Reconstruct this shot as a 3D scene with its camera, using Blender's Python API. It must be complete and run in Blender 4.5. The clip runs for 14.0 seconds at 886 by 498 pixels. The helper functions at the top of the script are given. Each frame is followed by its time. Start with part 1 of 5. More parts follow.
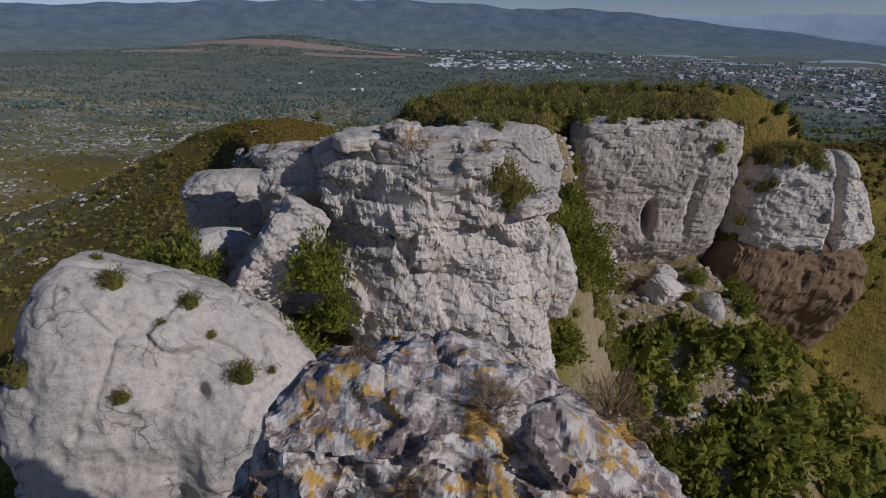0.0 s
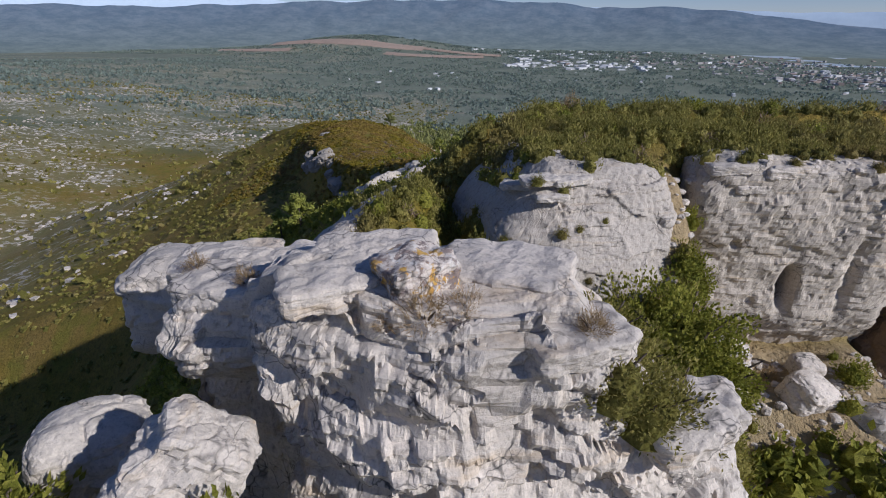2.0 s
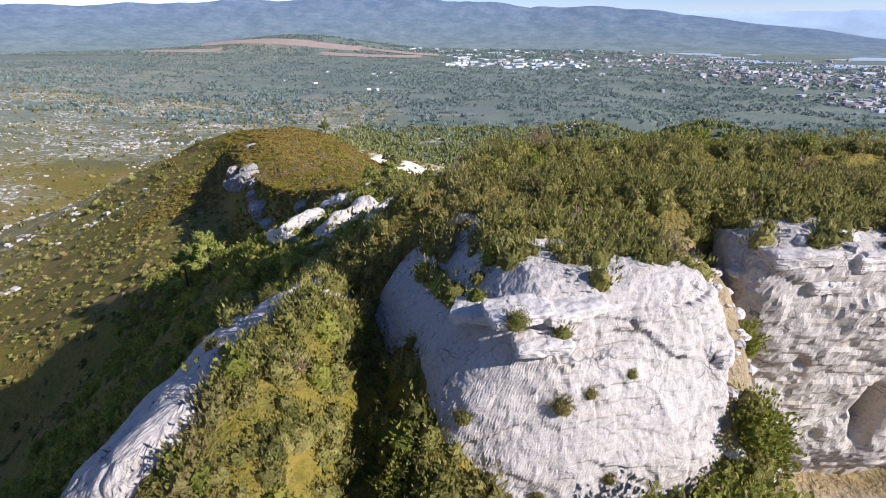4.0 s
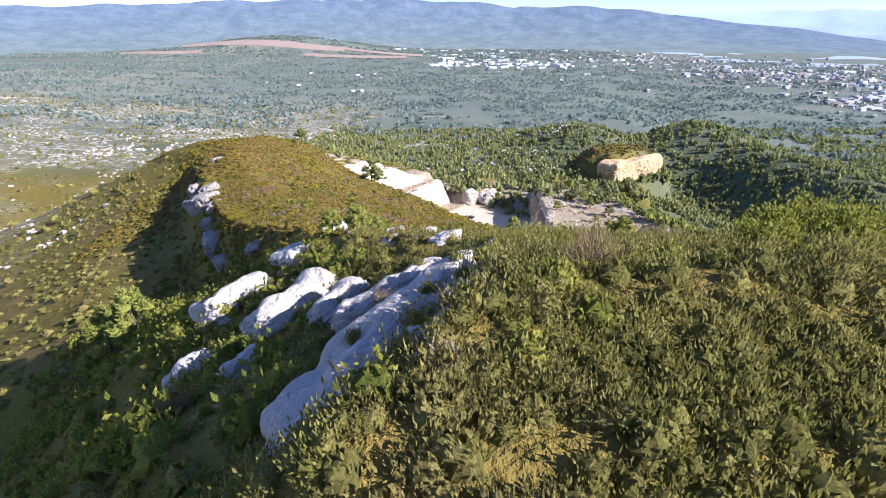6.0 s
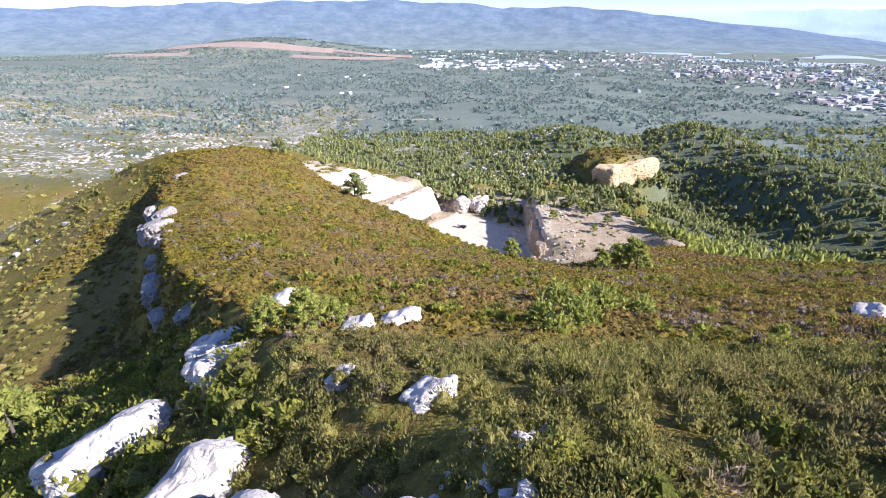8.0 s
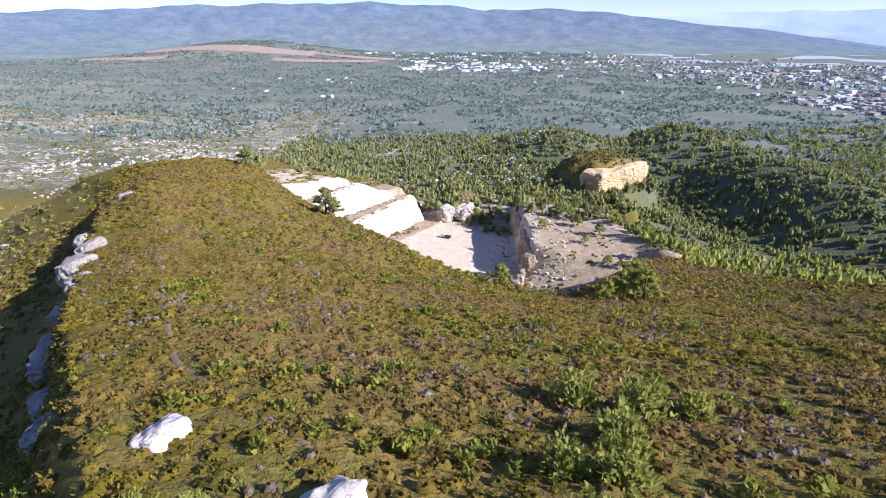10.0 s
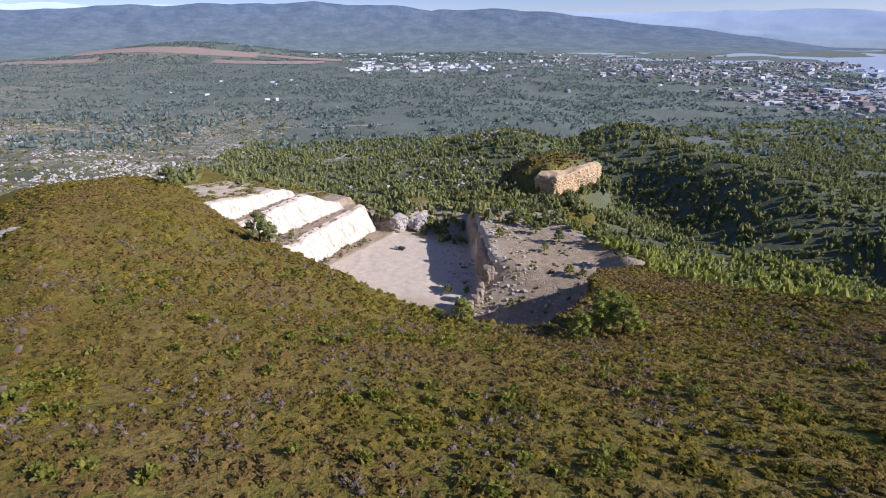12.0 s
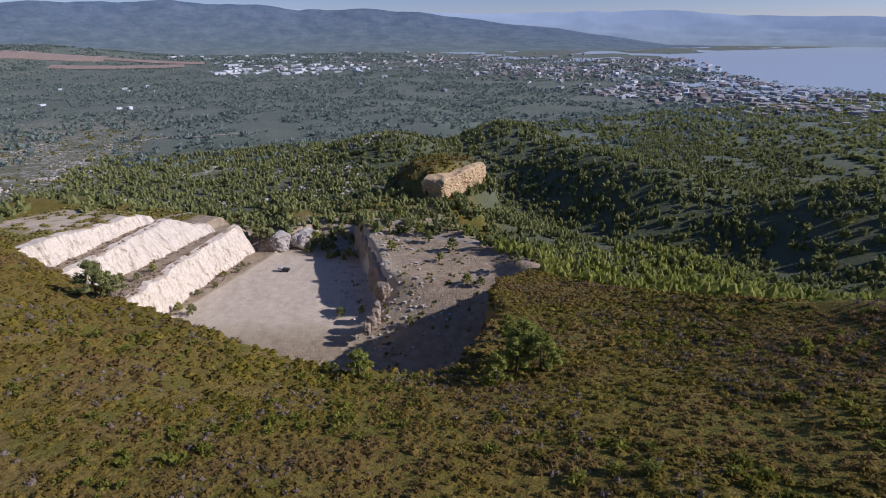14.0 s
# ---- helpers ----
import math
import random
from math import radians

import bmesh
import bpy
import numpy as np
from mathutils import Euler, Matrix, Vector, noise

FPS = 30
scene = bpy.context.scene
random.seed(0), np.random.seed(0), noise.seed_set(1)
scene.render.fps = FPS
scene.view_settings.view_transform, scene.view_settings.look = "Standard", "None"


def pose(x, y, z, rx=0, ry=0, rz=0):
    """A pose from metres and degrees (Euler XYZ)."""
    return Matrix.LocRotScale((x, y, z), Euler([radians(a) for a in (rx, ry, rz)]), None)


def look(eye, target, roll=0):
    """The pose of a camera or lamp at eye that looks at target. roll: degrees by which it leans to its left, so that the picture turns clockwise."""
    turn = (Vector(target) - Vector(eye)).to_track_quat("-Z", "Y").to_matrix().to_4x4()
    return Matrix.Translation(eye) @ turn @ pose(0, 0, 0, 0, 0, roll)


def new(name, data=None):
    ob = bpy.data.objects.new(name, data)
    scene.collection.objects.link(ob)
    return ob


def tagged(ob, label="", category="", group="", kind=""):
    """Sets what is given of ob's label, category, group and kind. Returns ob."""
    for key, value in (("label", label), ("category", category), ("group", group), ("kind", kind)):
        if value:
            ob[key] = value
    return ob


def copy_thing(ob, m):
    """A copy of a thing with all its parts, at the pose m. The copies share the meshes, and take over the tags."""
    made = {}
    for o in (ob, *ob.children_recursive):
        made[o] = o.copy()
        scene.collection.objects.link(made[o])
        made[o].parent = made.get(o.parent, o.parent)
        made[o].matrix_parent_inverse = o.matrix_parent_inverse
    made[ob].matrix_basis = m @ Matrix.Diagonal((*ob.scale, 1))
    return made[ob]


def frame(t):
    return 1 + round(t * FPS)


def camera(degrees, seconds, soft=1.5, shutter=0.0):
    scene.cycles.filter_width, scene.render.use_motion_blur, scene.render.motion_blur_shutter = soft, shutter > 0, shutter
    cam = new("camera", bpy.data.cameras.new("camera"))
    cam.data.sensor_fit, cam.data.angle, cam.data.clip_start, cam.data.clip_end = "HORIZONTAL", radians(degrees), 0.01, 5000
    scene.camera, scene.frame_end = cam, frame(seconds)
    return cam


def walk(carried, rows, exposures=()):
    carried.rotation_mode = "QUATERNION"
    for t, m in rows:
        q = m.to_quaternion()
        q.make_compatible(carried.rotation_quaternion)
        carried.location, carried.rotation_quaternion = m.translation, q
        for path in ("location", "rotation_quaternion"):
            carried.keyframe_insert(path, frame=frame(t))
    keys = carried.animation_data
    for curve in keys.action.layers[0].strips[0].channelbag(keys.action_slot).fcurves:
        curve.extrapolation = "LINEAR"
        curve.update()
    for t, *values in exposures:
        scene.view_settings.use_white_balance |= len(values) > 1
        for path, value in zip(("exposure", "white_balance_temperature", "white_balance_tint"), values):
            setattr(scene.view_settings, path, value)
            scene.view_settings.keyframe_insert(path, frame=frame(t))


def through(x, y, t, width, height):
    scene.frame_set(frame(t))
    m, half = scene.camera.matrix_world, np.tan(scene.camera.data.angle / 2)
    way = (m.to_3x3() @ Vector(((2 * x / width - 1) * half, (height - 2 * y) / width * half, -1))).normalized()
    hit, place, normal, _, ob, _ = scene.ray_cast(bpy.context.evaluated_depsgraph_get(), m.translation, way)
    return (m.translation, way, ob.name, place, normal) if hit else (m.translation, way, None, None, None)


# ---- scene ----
cam = camera(80.3, 14.0, soft=1.0)
PATH = [
    (0, (-0.732, 2.695, 150.076), (-0.754, 4.536, 149.293), 0.6),
    (0.5, (-0.609, 4.441, 150.111), (-0.75, 6.276, 149.328), 0.6),
    (1, (-0.555, 6.543, 150.182), (-0.823, 8.364, 149.398), 0.5),
    (1.5, (-0.617, 8.702, 150.275), (-0.937, 10.514, 149.489), 0.4),
    (2, (-0.784, 11.301, 150.353), (-1.065, 13.119, 149.567), 0.4),
    (2.5, (-0.964, 13.935, 150.424), (-1.231, 15.755, 149.637), 0.3),
    (3, (-1.206, 16.926, 150.522), (-1.431, 18.751, 149.736), 0.3),
    (3.5, (-1.356, 19.924, 150.639), (-1.485, 21.758, 149.852), 0.3),
    (4, (-1.487, 23.235, 150.741), (-1.567, 25.071, 149.954), 0.3),
    (4.2, (-1.516, 24.562, 150.798), (-1.587, 26.397, 150.004), 0.2),
    (6.3, (-1.639, 38.831, 150.973), (-1.666, 40.671, 150.188), -0.0),
    (6.5, (-1.635, 40.237, 150.972), (-1.658, 42.077, 150.188), -0.1),
    (7, (-1.621, 43.877, 150.98), (-1.635, 45.717, 150.197), -0.1),
    (7.5, (-1.617, 47.455, 150.927), (-1.623, 49.295, 150.143), -0.1),
    (8, (-1.544, 51.264, 150.874), (-1.544, 53.104, 150.091), -0.1),
    (10.3, (-0.357, 68.007, 149.989), (-0.275, 69.849, 149.213), -0.4),
    (10.5, (-0.304, 69.445, 149.995), (-0.158, 71.281, 149.217), -0.4),
    (11, (0.033, 73.062, 150.054), (0.206, 74.896, 149.276), -0.5),
    (11.5, (0.359, 76.552, 150.057), (0.568, 78.383, 149.279), -0.5),
    (12, (0.87, 80.253, 150.096), (1.093, 82.082, 149.319), -0.5),
    (12.5, (1.388, 83.697, 150.159), (1.619, 85.526, 149.382), -0.6),
    (13, (2.018, 87.213, 150.285), (2.288, 89.035, 149.507), -0.5),
    (13.5, (2.744, 90.434, 150.376), (3.189, 92.221, 149.597), -0.5),
    (14, (3.741, 93.681, 150.391), (4.363, 95.414, 149.611), -0.6),
]
EXPOSURES = ((0.0, -1.0, 5700, 15), (1.5, -0.38, 5700, 15), (3.0, 0.0, 5700, 15), (3.5, 0.4, 5700, 15), (4.0, 0.62, 5650, 17), (6.5, 1.17, 5620, 20), (8.0, 1.22, 5620, 20.5), (10.5, 0.8, 5570, 23), (12.5, 0.1, 5570, 23), (14.0, -0.25, 5570, 23))
walk(cam, [(t, look(eye, target, roll)) for t, eye, target, roll in PATH], EXPOSURES)

# ---- light ----
SUN_AZ, SUN_EL = radians(116), radians(30)          # azimuth clockwise from +y
world = bpy.data.worlds.new("world")
scene.world = world
world.use_nodes = True
wn = world.node_tree.nodes
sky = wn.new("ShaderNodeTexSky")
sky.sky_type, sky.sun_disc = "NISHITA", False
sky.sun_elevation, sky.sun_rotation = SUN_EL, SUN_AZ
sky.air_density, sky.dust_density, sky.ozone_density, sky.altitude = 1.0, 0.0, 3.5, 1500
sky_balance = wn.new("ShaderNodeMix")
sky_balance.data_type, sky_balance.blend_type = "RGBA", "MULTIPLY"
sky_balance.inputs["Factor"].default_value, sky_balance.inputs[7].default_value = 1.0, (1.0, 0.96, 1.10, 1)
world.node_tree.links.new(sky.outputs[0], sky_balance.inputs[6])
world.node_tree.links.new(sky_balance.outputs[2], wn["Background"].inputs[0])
wn["Background"].inputs[1].default_value = 0.08
sun = new("sun", bpy.data.lights.new("sun", "SUN"))
sun.data.energy, sun.data.angle, sun.data.color = 5.0, radians(0.6), (1.0, 0.93, 0.82)
to_sun = Vector((math.sin(SUN_AZ) * math.cos(SUN_EL), math.cos(SUN_AZ) * math.cos(SUN_EL), math.sin(SUN_EL)))
sun.matrix_world = look(to_sun * 300 + Vector((0, 60, 140)), Vector((0, 60, 140)))


# ---- noise in arrays ----
rng = np.random.default_rng(7)
PERM = np.tile(rng.permutation(256), 3)
GRAD = rng.normal(size=(256, 3))
GRAD /= np.linalg.norm(GRAD, axis=1)[:, None]
JIT = rng.random((256, 3))
GX, GY, GZ = (np.ascontiguousarray(GRAD[:, c], np.float32) for c in range(3))


def cell(i):
    return PERM[PERM[PERM[i[..., 0] & 255] + (i[..., 1] & 255)] + (i[..., 2] & 255)]


def perlin(p):
    p = np.asarray(p, np.float32)
    i = np.floor(p).astype(np.int32)
    f = p - i
    w = f * f * f * (f * (f * 6 - 15) + 10)
    fx, fy, fz = f[..., 0], f[..., 1], f[..., 2]
    i0, i1 = i & 255, (i + 1) & 255
    xs = (PERM[i0[..., 0]], PERM[i1[..., 0]])
    rows = []
    for cx in (0, 1):
        for cy in (0, 1):
            a = PERM[xs[cx] + (i1 if cy else i0)[..., 1]]
            ends = []
            for cz in (0, 1):
                g = PERM[a + (i1 if cz else i0)[..., 2]]
                ends.append(GX[g] * (fx - cx) + GY[g] * (fy - cy) + GZ[g] * (fz - cz))
            rows.append(ends[0] + (ends[1] - ends[0]) * w[..., 2])
    low = rows[0] + (rows[1] - rows[0]) * w[..., 1]
    high = rows[2] + (rows[3] - rows[2]) * w[..., 1]
    return (low + (high - low) * w[..., 0]) * 1.6


def fbm(p, octaves=4, gain=0.5):
    out, amp = 0, 1.0
    for k in range(octaves):
        out = out + amp * perlin(p * 2.03**k + 17.3 * k)
        amp *= gain
    return out


def worley(p):
    """Nearest and second distance to scattered points, one in each unit cell."""
    i = np.floor(p).astype(int)
    d1 = np.full(p.shape[:-1], 9.0)
    d2 = d1.copy()
    for c in np.ndindex(3, 3, 3):
        j = i + np.array(c) - 1
        d = np.linalg.norm(j + JIT[cell(j)] - p, axis=-1)
        d2 = np.minimum(d2, np.maximum(d1, d))
        d1 = np.minimum(d1, d)
    return d1, d2


def facets(p):
    """A random value for each cell of scattered points, from -1 to 1."""
    i = np.floor(p).astype(int)
    best, value = np.full(p.shape[:-1], 9.0), np.zeros(p.shape[:-1])
    for c in np.ndindex(3, 3, 3):
        j = i + np.array(c) - 1
        h = cell(j)
        d = np.linalg.norm(j + JIT[h] - p, axis=-1)
        value = np.where(d < best, h / 127.5 - 1, value)
        best = np.minimum(best, d)
    return value


def planes(p):
    """Tilted planes, one for each cell of scattered points: broken rock."""
    i = np.floor(p).astype(int)
    best, value = np.full(p.shape[:-1], 9.0), np.zeros(p.shape[:-1])
    for c in np.ndindex(3, 3, 3):
        j = i + np.array(c) - 1
        h = cell(j)
        away = p - j - JIT[h]
        d = np.linalg.norm(away, axis=-1)
        value = np.where(d < best, (away * GRAD[h]).sum(-1) + 0.35 * (h / 127.5 - 1), value)
        best = np.minimum(best, d)
    return value


def flat(x, y, scale, seed=0.0):
    return np.stack([np.asarray(x) / scale + seed, np.asarray(y) / scale - seed, np.full(np.shape(x), seed * 3.1 + 0.37)], -1)


def ease(a, b, t):
    t = np.clip((t - a) / (b - a), 0, 1)
    return t * t * (3 - 2 * t)


def mix(a, b, t):
    return a + (b - a) * t


def soft_max(a, b, k):
    h = np.clip(0.5 + 0.5 * (a - b) / k, 0, 1)
    return mix(b, a, h) + k * h * (1 - h)


# ---- the lie of the land ----
def scarp_x(y):
    return np.interp(y, (0, 34, 44, 50, 58, 64, 70, 76, 82, 110, 140, 175, 210, 254, 300), (-9, -9, -3.5, 0.2, 0.8, -0.8, -7.0, -11, -14, -35, -52, -69, -84, -127, -170))


def dip_slope(x, y):
    """The long slope that falls from the cliffs to the quarry."""
    yy = np.clip(y, 36, 240)
    u, v = np.clip(x, -70, 92) / 50, (yy - 140) / 60
    z = 113.59 - 8.37 * u - 17.41 * v + 1.06 * u * u - 5.29 * u * v + 2.45 * v * v + 1.47 * u**3 - 0.72 * u * u * v + 0.23 * u * v * v + 0.46 * v**3
    z = z + 1.2 * ease(85, 62, y) - 2.2 * ease(48, 38, y) - 2.4 * np.exp(-(((x - 14) / 22) ** 2) - ((y - 158) / 28) ** 2)
    # the eastern edge, the rounded crest, and the far side where the ridge ends
    z = z - 0.40 * np.clip(x - 88, 0, 26) - 0.13 * np.clip(x - 114, 0, 32) - 0.6 * np.maximum(x - 146, 0)
    z = z - 2.4 * ease(11, 0, x - scarp_x(y)) * ease(85, 105, y) + 2.4 * np.exp(-(((x + 52) / 20) ** 2) - ((y - 188) / 26) ** 2)
    z = z - 0.75 * np.maximum(x - 24, 0) * ease(80, 56, y)
    z = z - 4.0 * np.exp(-(((x + 26) / 14) ** 2) - ((y - 214) / 20) ** 2)
    return z - 0.08 * np.maximum(-75 - x, 0) - 0.40 * soft_max(y - 237, 0.0 * y, 14) * ease(20, -20, x) - 0.24 * np.maximum(y - 255, 0) * ease(-20, 20, x)


def cliff_top(x, y):
    """Saddle between the cliff blocks, low ground at their foot, plateau behind."""
    mid = 140.4 + 2.6 * ease(30, 40, y) - 2.0 * ease(12, 3, y)
    mid = mid - 9.0 * ease(-6.2, -3.4, x) * ease(19, 15.5, y)
    low = 132.8 - 0.7 * np.maximum(35 - y, 0) - 0.8 * np.maximum(x - 19, 0)
    low = np.maximum(low, 108 + 0.1 * y) + 0.5 * fbm(flat(x, y, 4, 3.0), 3)
    mid = mid - 0.42 * ease(22, 29, y) * ease(39, 34, y) * np.clip(x + 5, 0, 9)
    mid = mid - 3.0 * np.exp(-(((x + 4.4) / 1.4) ** 2)) * ease(29, 33, y) * ease(45, 41, y)
    edge = 2.2 + 4.8 * ease(20, 28, y)
    z = mix(mid, low, ease(edge, edge + 3.2, x))
    foot = 41.5 + 5 * ease(19, 22, x) + 40 * ease(29, 36, x)
    right = 141 - 0.55 * np.maximum(x - 30, 0)
    return mix(z, np.minimum(dip_slope(x, y), soft_max(right, right * 0, 1) + 3.5), ease(0, 2.2, y - foot))


QA, QS = (0.651, 0.759), (0.759, -0.651)              # along and out of the quarry's walls


def quarry_axes(x, y):
    dx, dy = x + 38.6, y - 293.7
    return dx * QA[0] + dy * QA[1], dx * QS[0] + dy * QS[1]


def low_s(a):
    """Foot of the lowest quarry face, out from the axis."""
    return np.interp(a, (-40, 0, 37, 67), (3, -2, -8.5, -11))


def low_top(a):
    return np.interp(a, (-40, -8, 24, 66), (3, -3, -11, -18))


def mid_top(a):
    return np.interp(a, (-40, -1, 18, 40, 56), (-22, -25, -29.5, -34.5, -27))


def up_top(a):
    return np.interp(a, (-40, -12, 26, 40), (-35, -37, -40, -41))


def brink_y(x):
    """Where the dip slope breaks off to the quarry."""
    return np.interp(x, (-130, -90, -64, -57, -43, -28, -22, -10, 0, 11, 22, 29, 33, 44, 53, 60, 70, 90), (275, 258, 244, 235, 216, 202, 191, 179, 169.5, 161, 156.5, 156.5, 163, 178, 190, 212, 228, 240))


def plain(x, y):
    far = ease(250, 1500, y)
    z = 40 - 40 * far + 9 * fbm(flat(x, y, 260, 1.5), 3) * (1 - 0.75 * far)
    z = z + 26 * ease(-120, -560, x) * ease(1300, 300, y) + 60 * ease(-350, -1500, x) * ease(2600, 900, y)
    z = z - 26 * ease(230, 430, x) * ease(1500, 700, y)
    gorge = np.interp(y, (150, 300, 360, 600), (275, 262, 212, 190))
    z = z - 28 * np.exp(-(((x - gorge) / 48) ** 2)) * ease(150, 330, y) * ease(900, 500, y)
    # the wooded hill beyond the gorge, its spur towards the sea, and the shaded hill before it
    crown = 35 * np.exp(-np.abs((x - 205) / 118) ** 3 - np.abs((y - 592) / 70) ** 2.5)
    spur = 18 * np.exp(-np.abs((x - 300 - 0.2 * (450 - y)) / 55) ** 2.4) * ease(330, 420, y) * ease(640, 560, y)
    z = z + soft_max(crown, spur, 4) - 1
    z = z + 40 * np.exp(-(((x - 372) / 75) ** 2) - ((y - 285) / 60) ** 2)
    # bare rise at the far end of the plain
    z = z + 88 * np.exp(-(((x + 980) / 560) ** 2) - ((y - 3250) / 380) ** 2)
    return z


def land(x, y):
    x, y = np.asarray(x, float), np.asarray(y, float)
    xs = scarp_x(y)
    xe = np.maximum(x, xs)
    top = mix(cliff_top(xe, y), dip_slope(xe, y), ease(47, 50, y))
    d = np.maximum(xs - x, 0)
    # a low cliff under the crest, then the scarp's long slope
    drop = np.interp(y, (0, 38, 50, 62, 72, 82, 105, 150, 175, 210), (5.6, 5.6, 1.4, 0.2, 0.6, 3, 9, 9, 4.5, 1.7))
    slope = np.interp(y, (72, 90, 105, 150, 175), (0.46, 0.36, 0.28, 0.28, 0.42))
    z = top - drop * np.minimum(d, 7) / 7 - slope * np.minimum(d, 27) - 0.46 * np.maximum(d - 27, 0) + 0.12 * np.maximum(d - 60, 0)
    z = z - 0.42 * np.clip(d - 7 - 8 * ease(46, 54, y), 0, 52) * ease(10, 22, y) * ease(100, 76, y)
    z = z - 0.5 * np.maximum(2 - y, 0)
    z = z + 0.5 * fbm(flat(x, y, 9, 4.0), 3) * ease(44, 60, y + 0 * x)
    # behind the brink the slope falls into the quarry
    a, s = quarry_axes(x, y)
    inside = ease(0, 7, y - brink_y(x)) * ease(96, 84, x) * ease(-128, -104, x)
    terrace = 64 + 2.5 * ease(60, 100, x) - 8 * ease(330, 380, y) + 12 * ease(262, 232, y) * ease(60, 100, x)
    floor = 48 + 0.25 * fbm(flat(x, y, 7, 2.0), 2)
    lip = np.interp(y, (225, 246, 262, 290, 345, 380), (62, 50, 40, 42.5, 45, 52))
    ramp = ease(0, 26, x - lip + 14) * ease(285, 262, y)
    pit = mix(floor, terrace, ease(0, 3.5 + 44 * ease(276, 256, y), x - lip + 20 * ease(276, 256, y)) * ease(192, 276, y))
    upper = 80 - 4.0 * ease(-12, 28, a) - 4 * ease(28, 44, a)
    bench = mix(71.0, 64.5, ease(40, 56, a))
    steps = np.where(s > low_top(a) - 0.6, pit, np.where(s > mid_top(a) - 0.6, 61.0, np.where(s > up_top(a) - 0.6, bench, mix(bench, upper, ease(40, 32, a)) + 0.02 * (up_top(a) - s))))
    steps = mix(steps, np.minimum(58, pit + 6), ease(66, 76, a) * (s <= 1))
    steps = mix(steps, 52 - 0.1 * (y - 350), ease(92, 110, a))
    z = mix(z, np.minimum(steps, z + 40), inside * ease(118, 100, a))
    # shelf north of the quarry, and the knoll with the golden cut face
    shelf = ease(335, 360, y) * ease(440, 415, y) * ease(25, 50, x) * ease(160, 120, x)
    z = np.maximum(z, mix(-20, 50 + 1.5 * fbm(flat(x, y, 25, 6.5), 2), shelf))
    r = np.hypot((x - 122) * 0.9, (y - 425) * 1.05) + 4 * fbm(flat(x, y, 16, 3.0), 3)
    front = (x - 127) * 0.588 - (y - 407) * 0.809
    z = np.maximum(z, mix(-20, 50 + 17 * ease(36, 16, r) * ease(3, -5, front) + 1.2 * fbm(flat(x, y, 8, 6.0), 2), ease(40, 33, r)))
    return soft_max(z, plain(x, y), 6)


# ---- meshes ----
def mesh_from(name, verts, faces, mats, smooth=True, attribute=None):
    me = bpy.data.meshes.new(name)
    verts = np.asarray(verts, np.float32)
    faces = np.asarray(faces, np.int32)
    me.vertices.add(len(verts))
    me.vertices.foreach_set("co", verts.ravel())
    n = faces.shape[1]
    me.loops.add(faces.size)
    me.loops.foreach_set("vertex_index", faces.ravel())
    me.polygons.add(len(faces))
    me.polygons.foreach_set("loop_start", np.arange(0, faces.size, n, dtype=np.int32))
    me.update(calc_edges=True)
    me.validate()
    me.polygons.foreach_set("use_smooth", np.full(len(faces), smooth))
    for m in mats if isinstance(mats, (list, tuple)) else [mats]:
        me.materials.append(m)
    for key, values in (attribute or {}).items():
        me.attributes.new(key, "FLOAT", "POINT").data.foreach_set("value", np.asarray(values, np.float32))
    return me


def part(name, mesh, parent, label=""):
    ob = new(name, mesh)
    ob.parent = parent
    return tagged(ob, label)


def thing(name, x, y, z, label, category, group="", turn=0.0, scale=1.0):
    ob = new(name)
    ob.empty_display_size = 0.2
    ob.location, ob.rotation_euler, ob.scale = (x, y, z), (0, 0, turn), (scale,) * 3
    return tagged(ob, label, category, group)


# ---- materials ----
def material(name, rough=0.9, spec=0.25):
    m = bpy.data.materials.new(name)
    m.use_nodes = True
    b = m.node_tree.nodes["Principled BSDF"]
    b.inputs["Roughness"].default_value = rough
    b.inputs["Specular IOR Level"].default_value = spec
    return m, m.node_tree.nodes, m.node_tree.links, b


def noise_node(nodes, links, scale, detail=6, rough=0.55, stretch=None, kind="noise", bend=0.0):
    """A noise in world metres: scale is the size of its blotches."""
    geo = nodes.new("ShaderNodeNewGeometry")
    mapping = nodes.new("ShaderNodeMapping")
    links.new(geo.outputs["Position"], mapping.inputs[0])
    mapping.inputs["Scale"].default_value = [1 / scale * s for s in (stretch or (1, 1, 1))]
    if kind == "voronoi":
        tex = nodes.new("ShaderNodeTexVoronoi")
        tex.feature = "DISTANCE_TO_EDGE"
        tex.inputs["Scale"].default_value = 1
        wob = nodes.new("ShaderNodeTexNoise")
        wob.inputs["Scale"].default_value = 2.3
        links.new(mapping.outputs[0], wob.inputs["Vector"])
        add = nodes.new("ShaderNodeMix")
        add.data_type, add.blend_type = "RGBA", "ADD"
        add.inputs["Factor"].default_value = bend
        links.new(mapping.outputs[0], add.inputs[6])
        links.new(wob.outputs["Color"], add.inputs[7])
        links.new(add.outputs[2], tex.inputs["Vector"])
        return tex.outputs["Distance"]
    tex = nodes.new("ShaderNodeTexNoise")
    tex.inputs["Scale"].default_value, tex.inputs["Detail"].default_value, tex.inputs["Roughness"].default_value = 1, detail, rough
    links.new(mapping.outputs[0], tex.inputs["Vector"])
    return tex.outputs["Fac"]


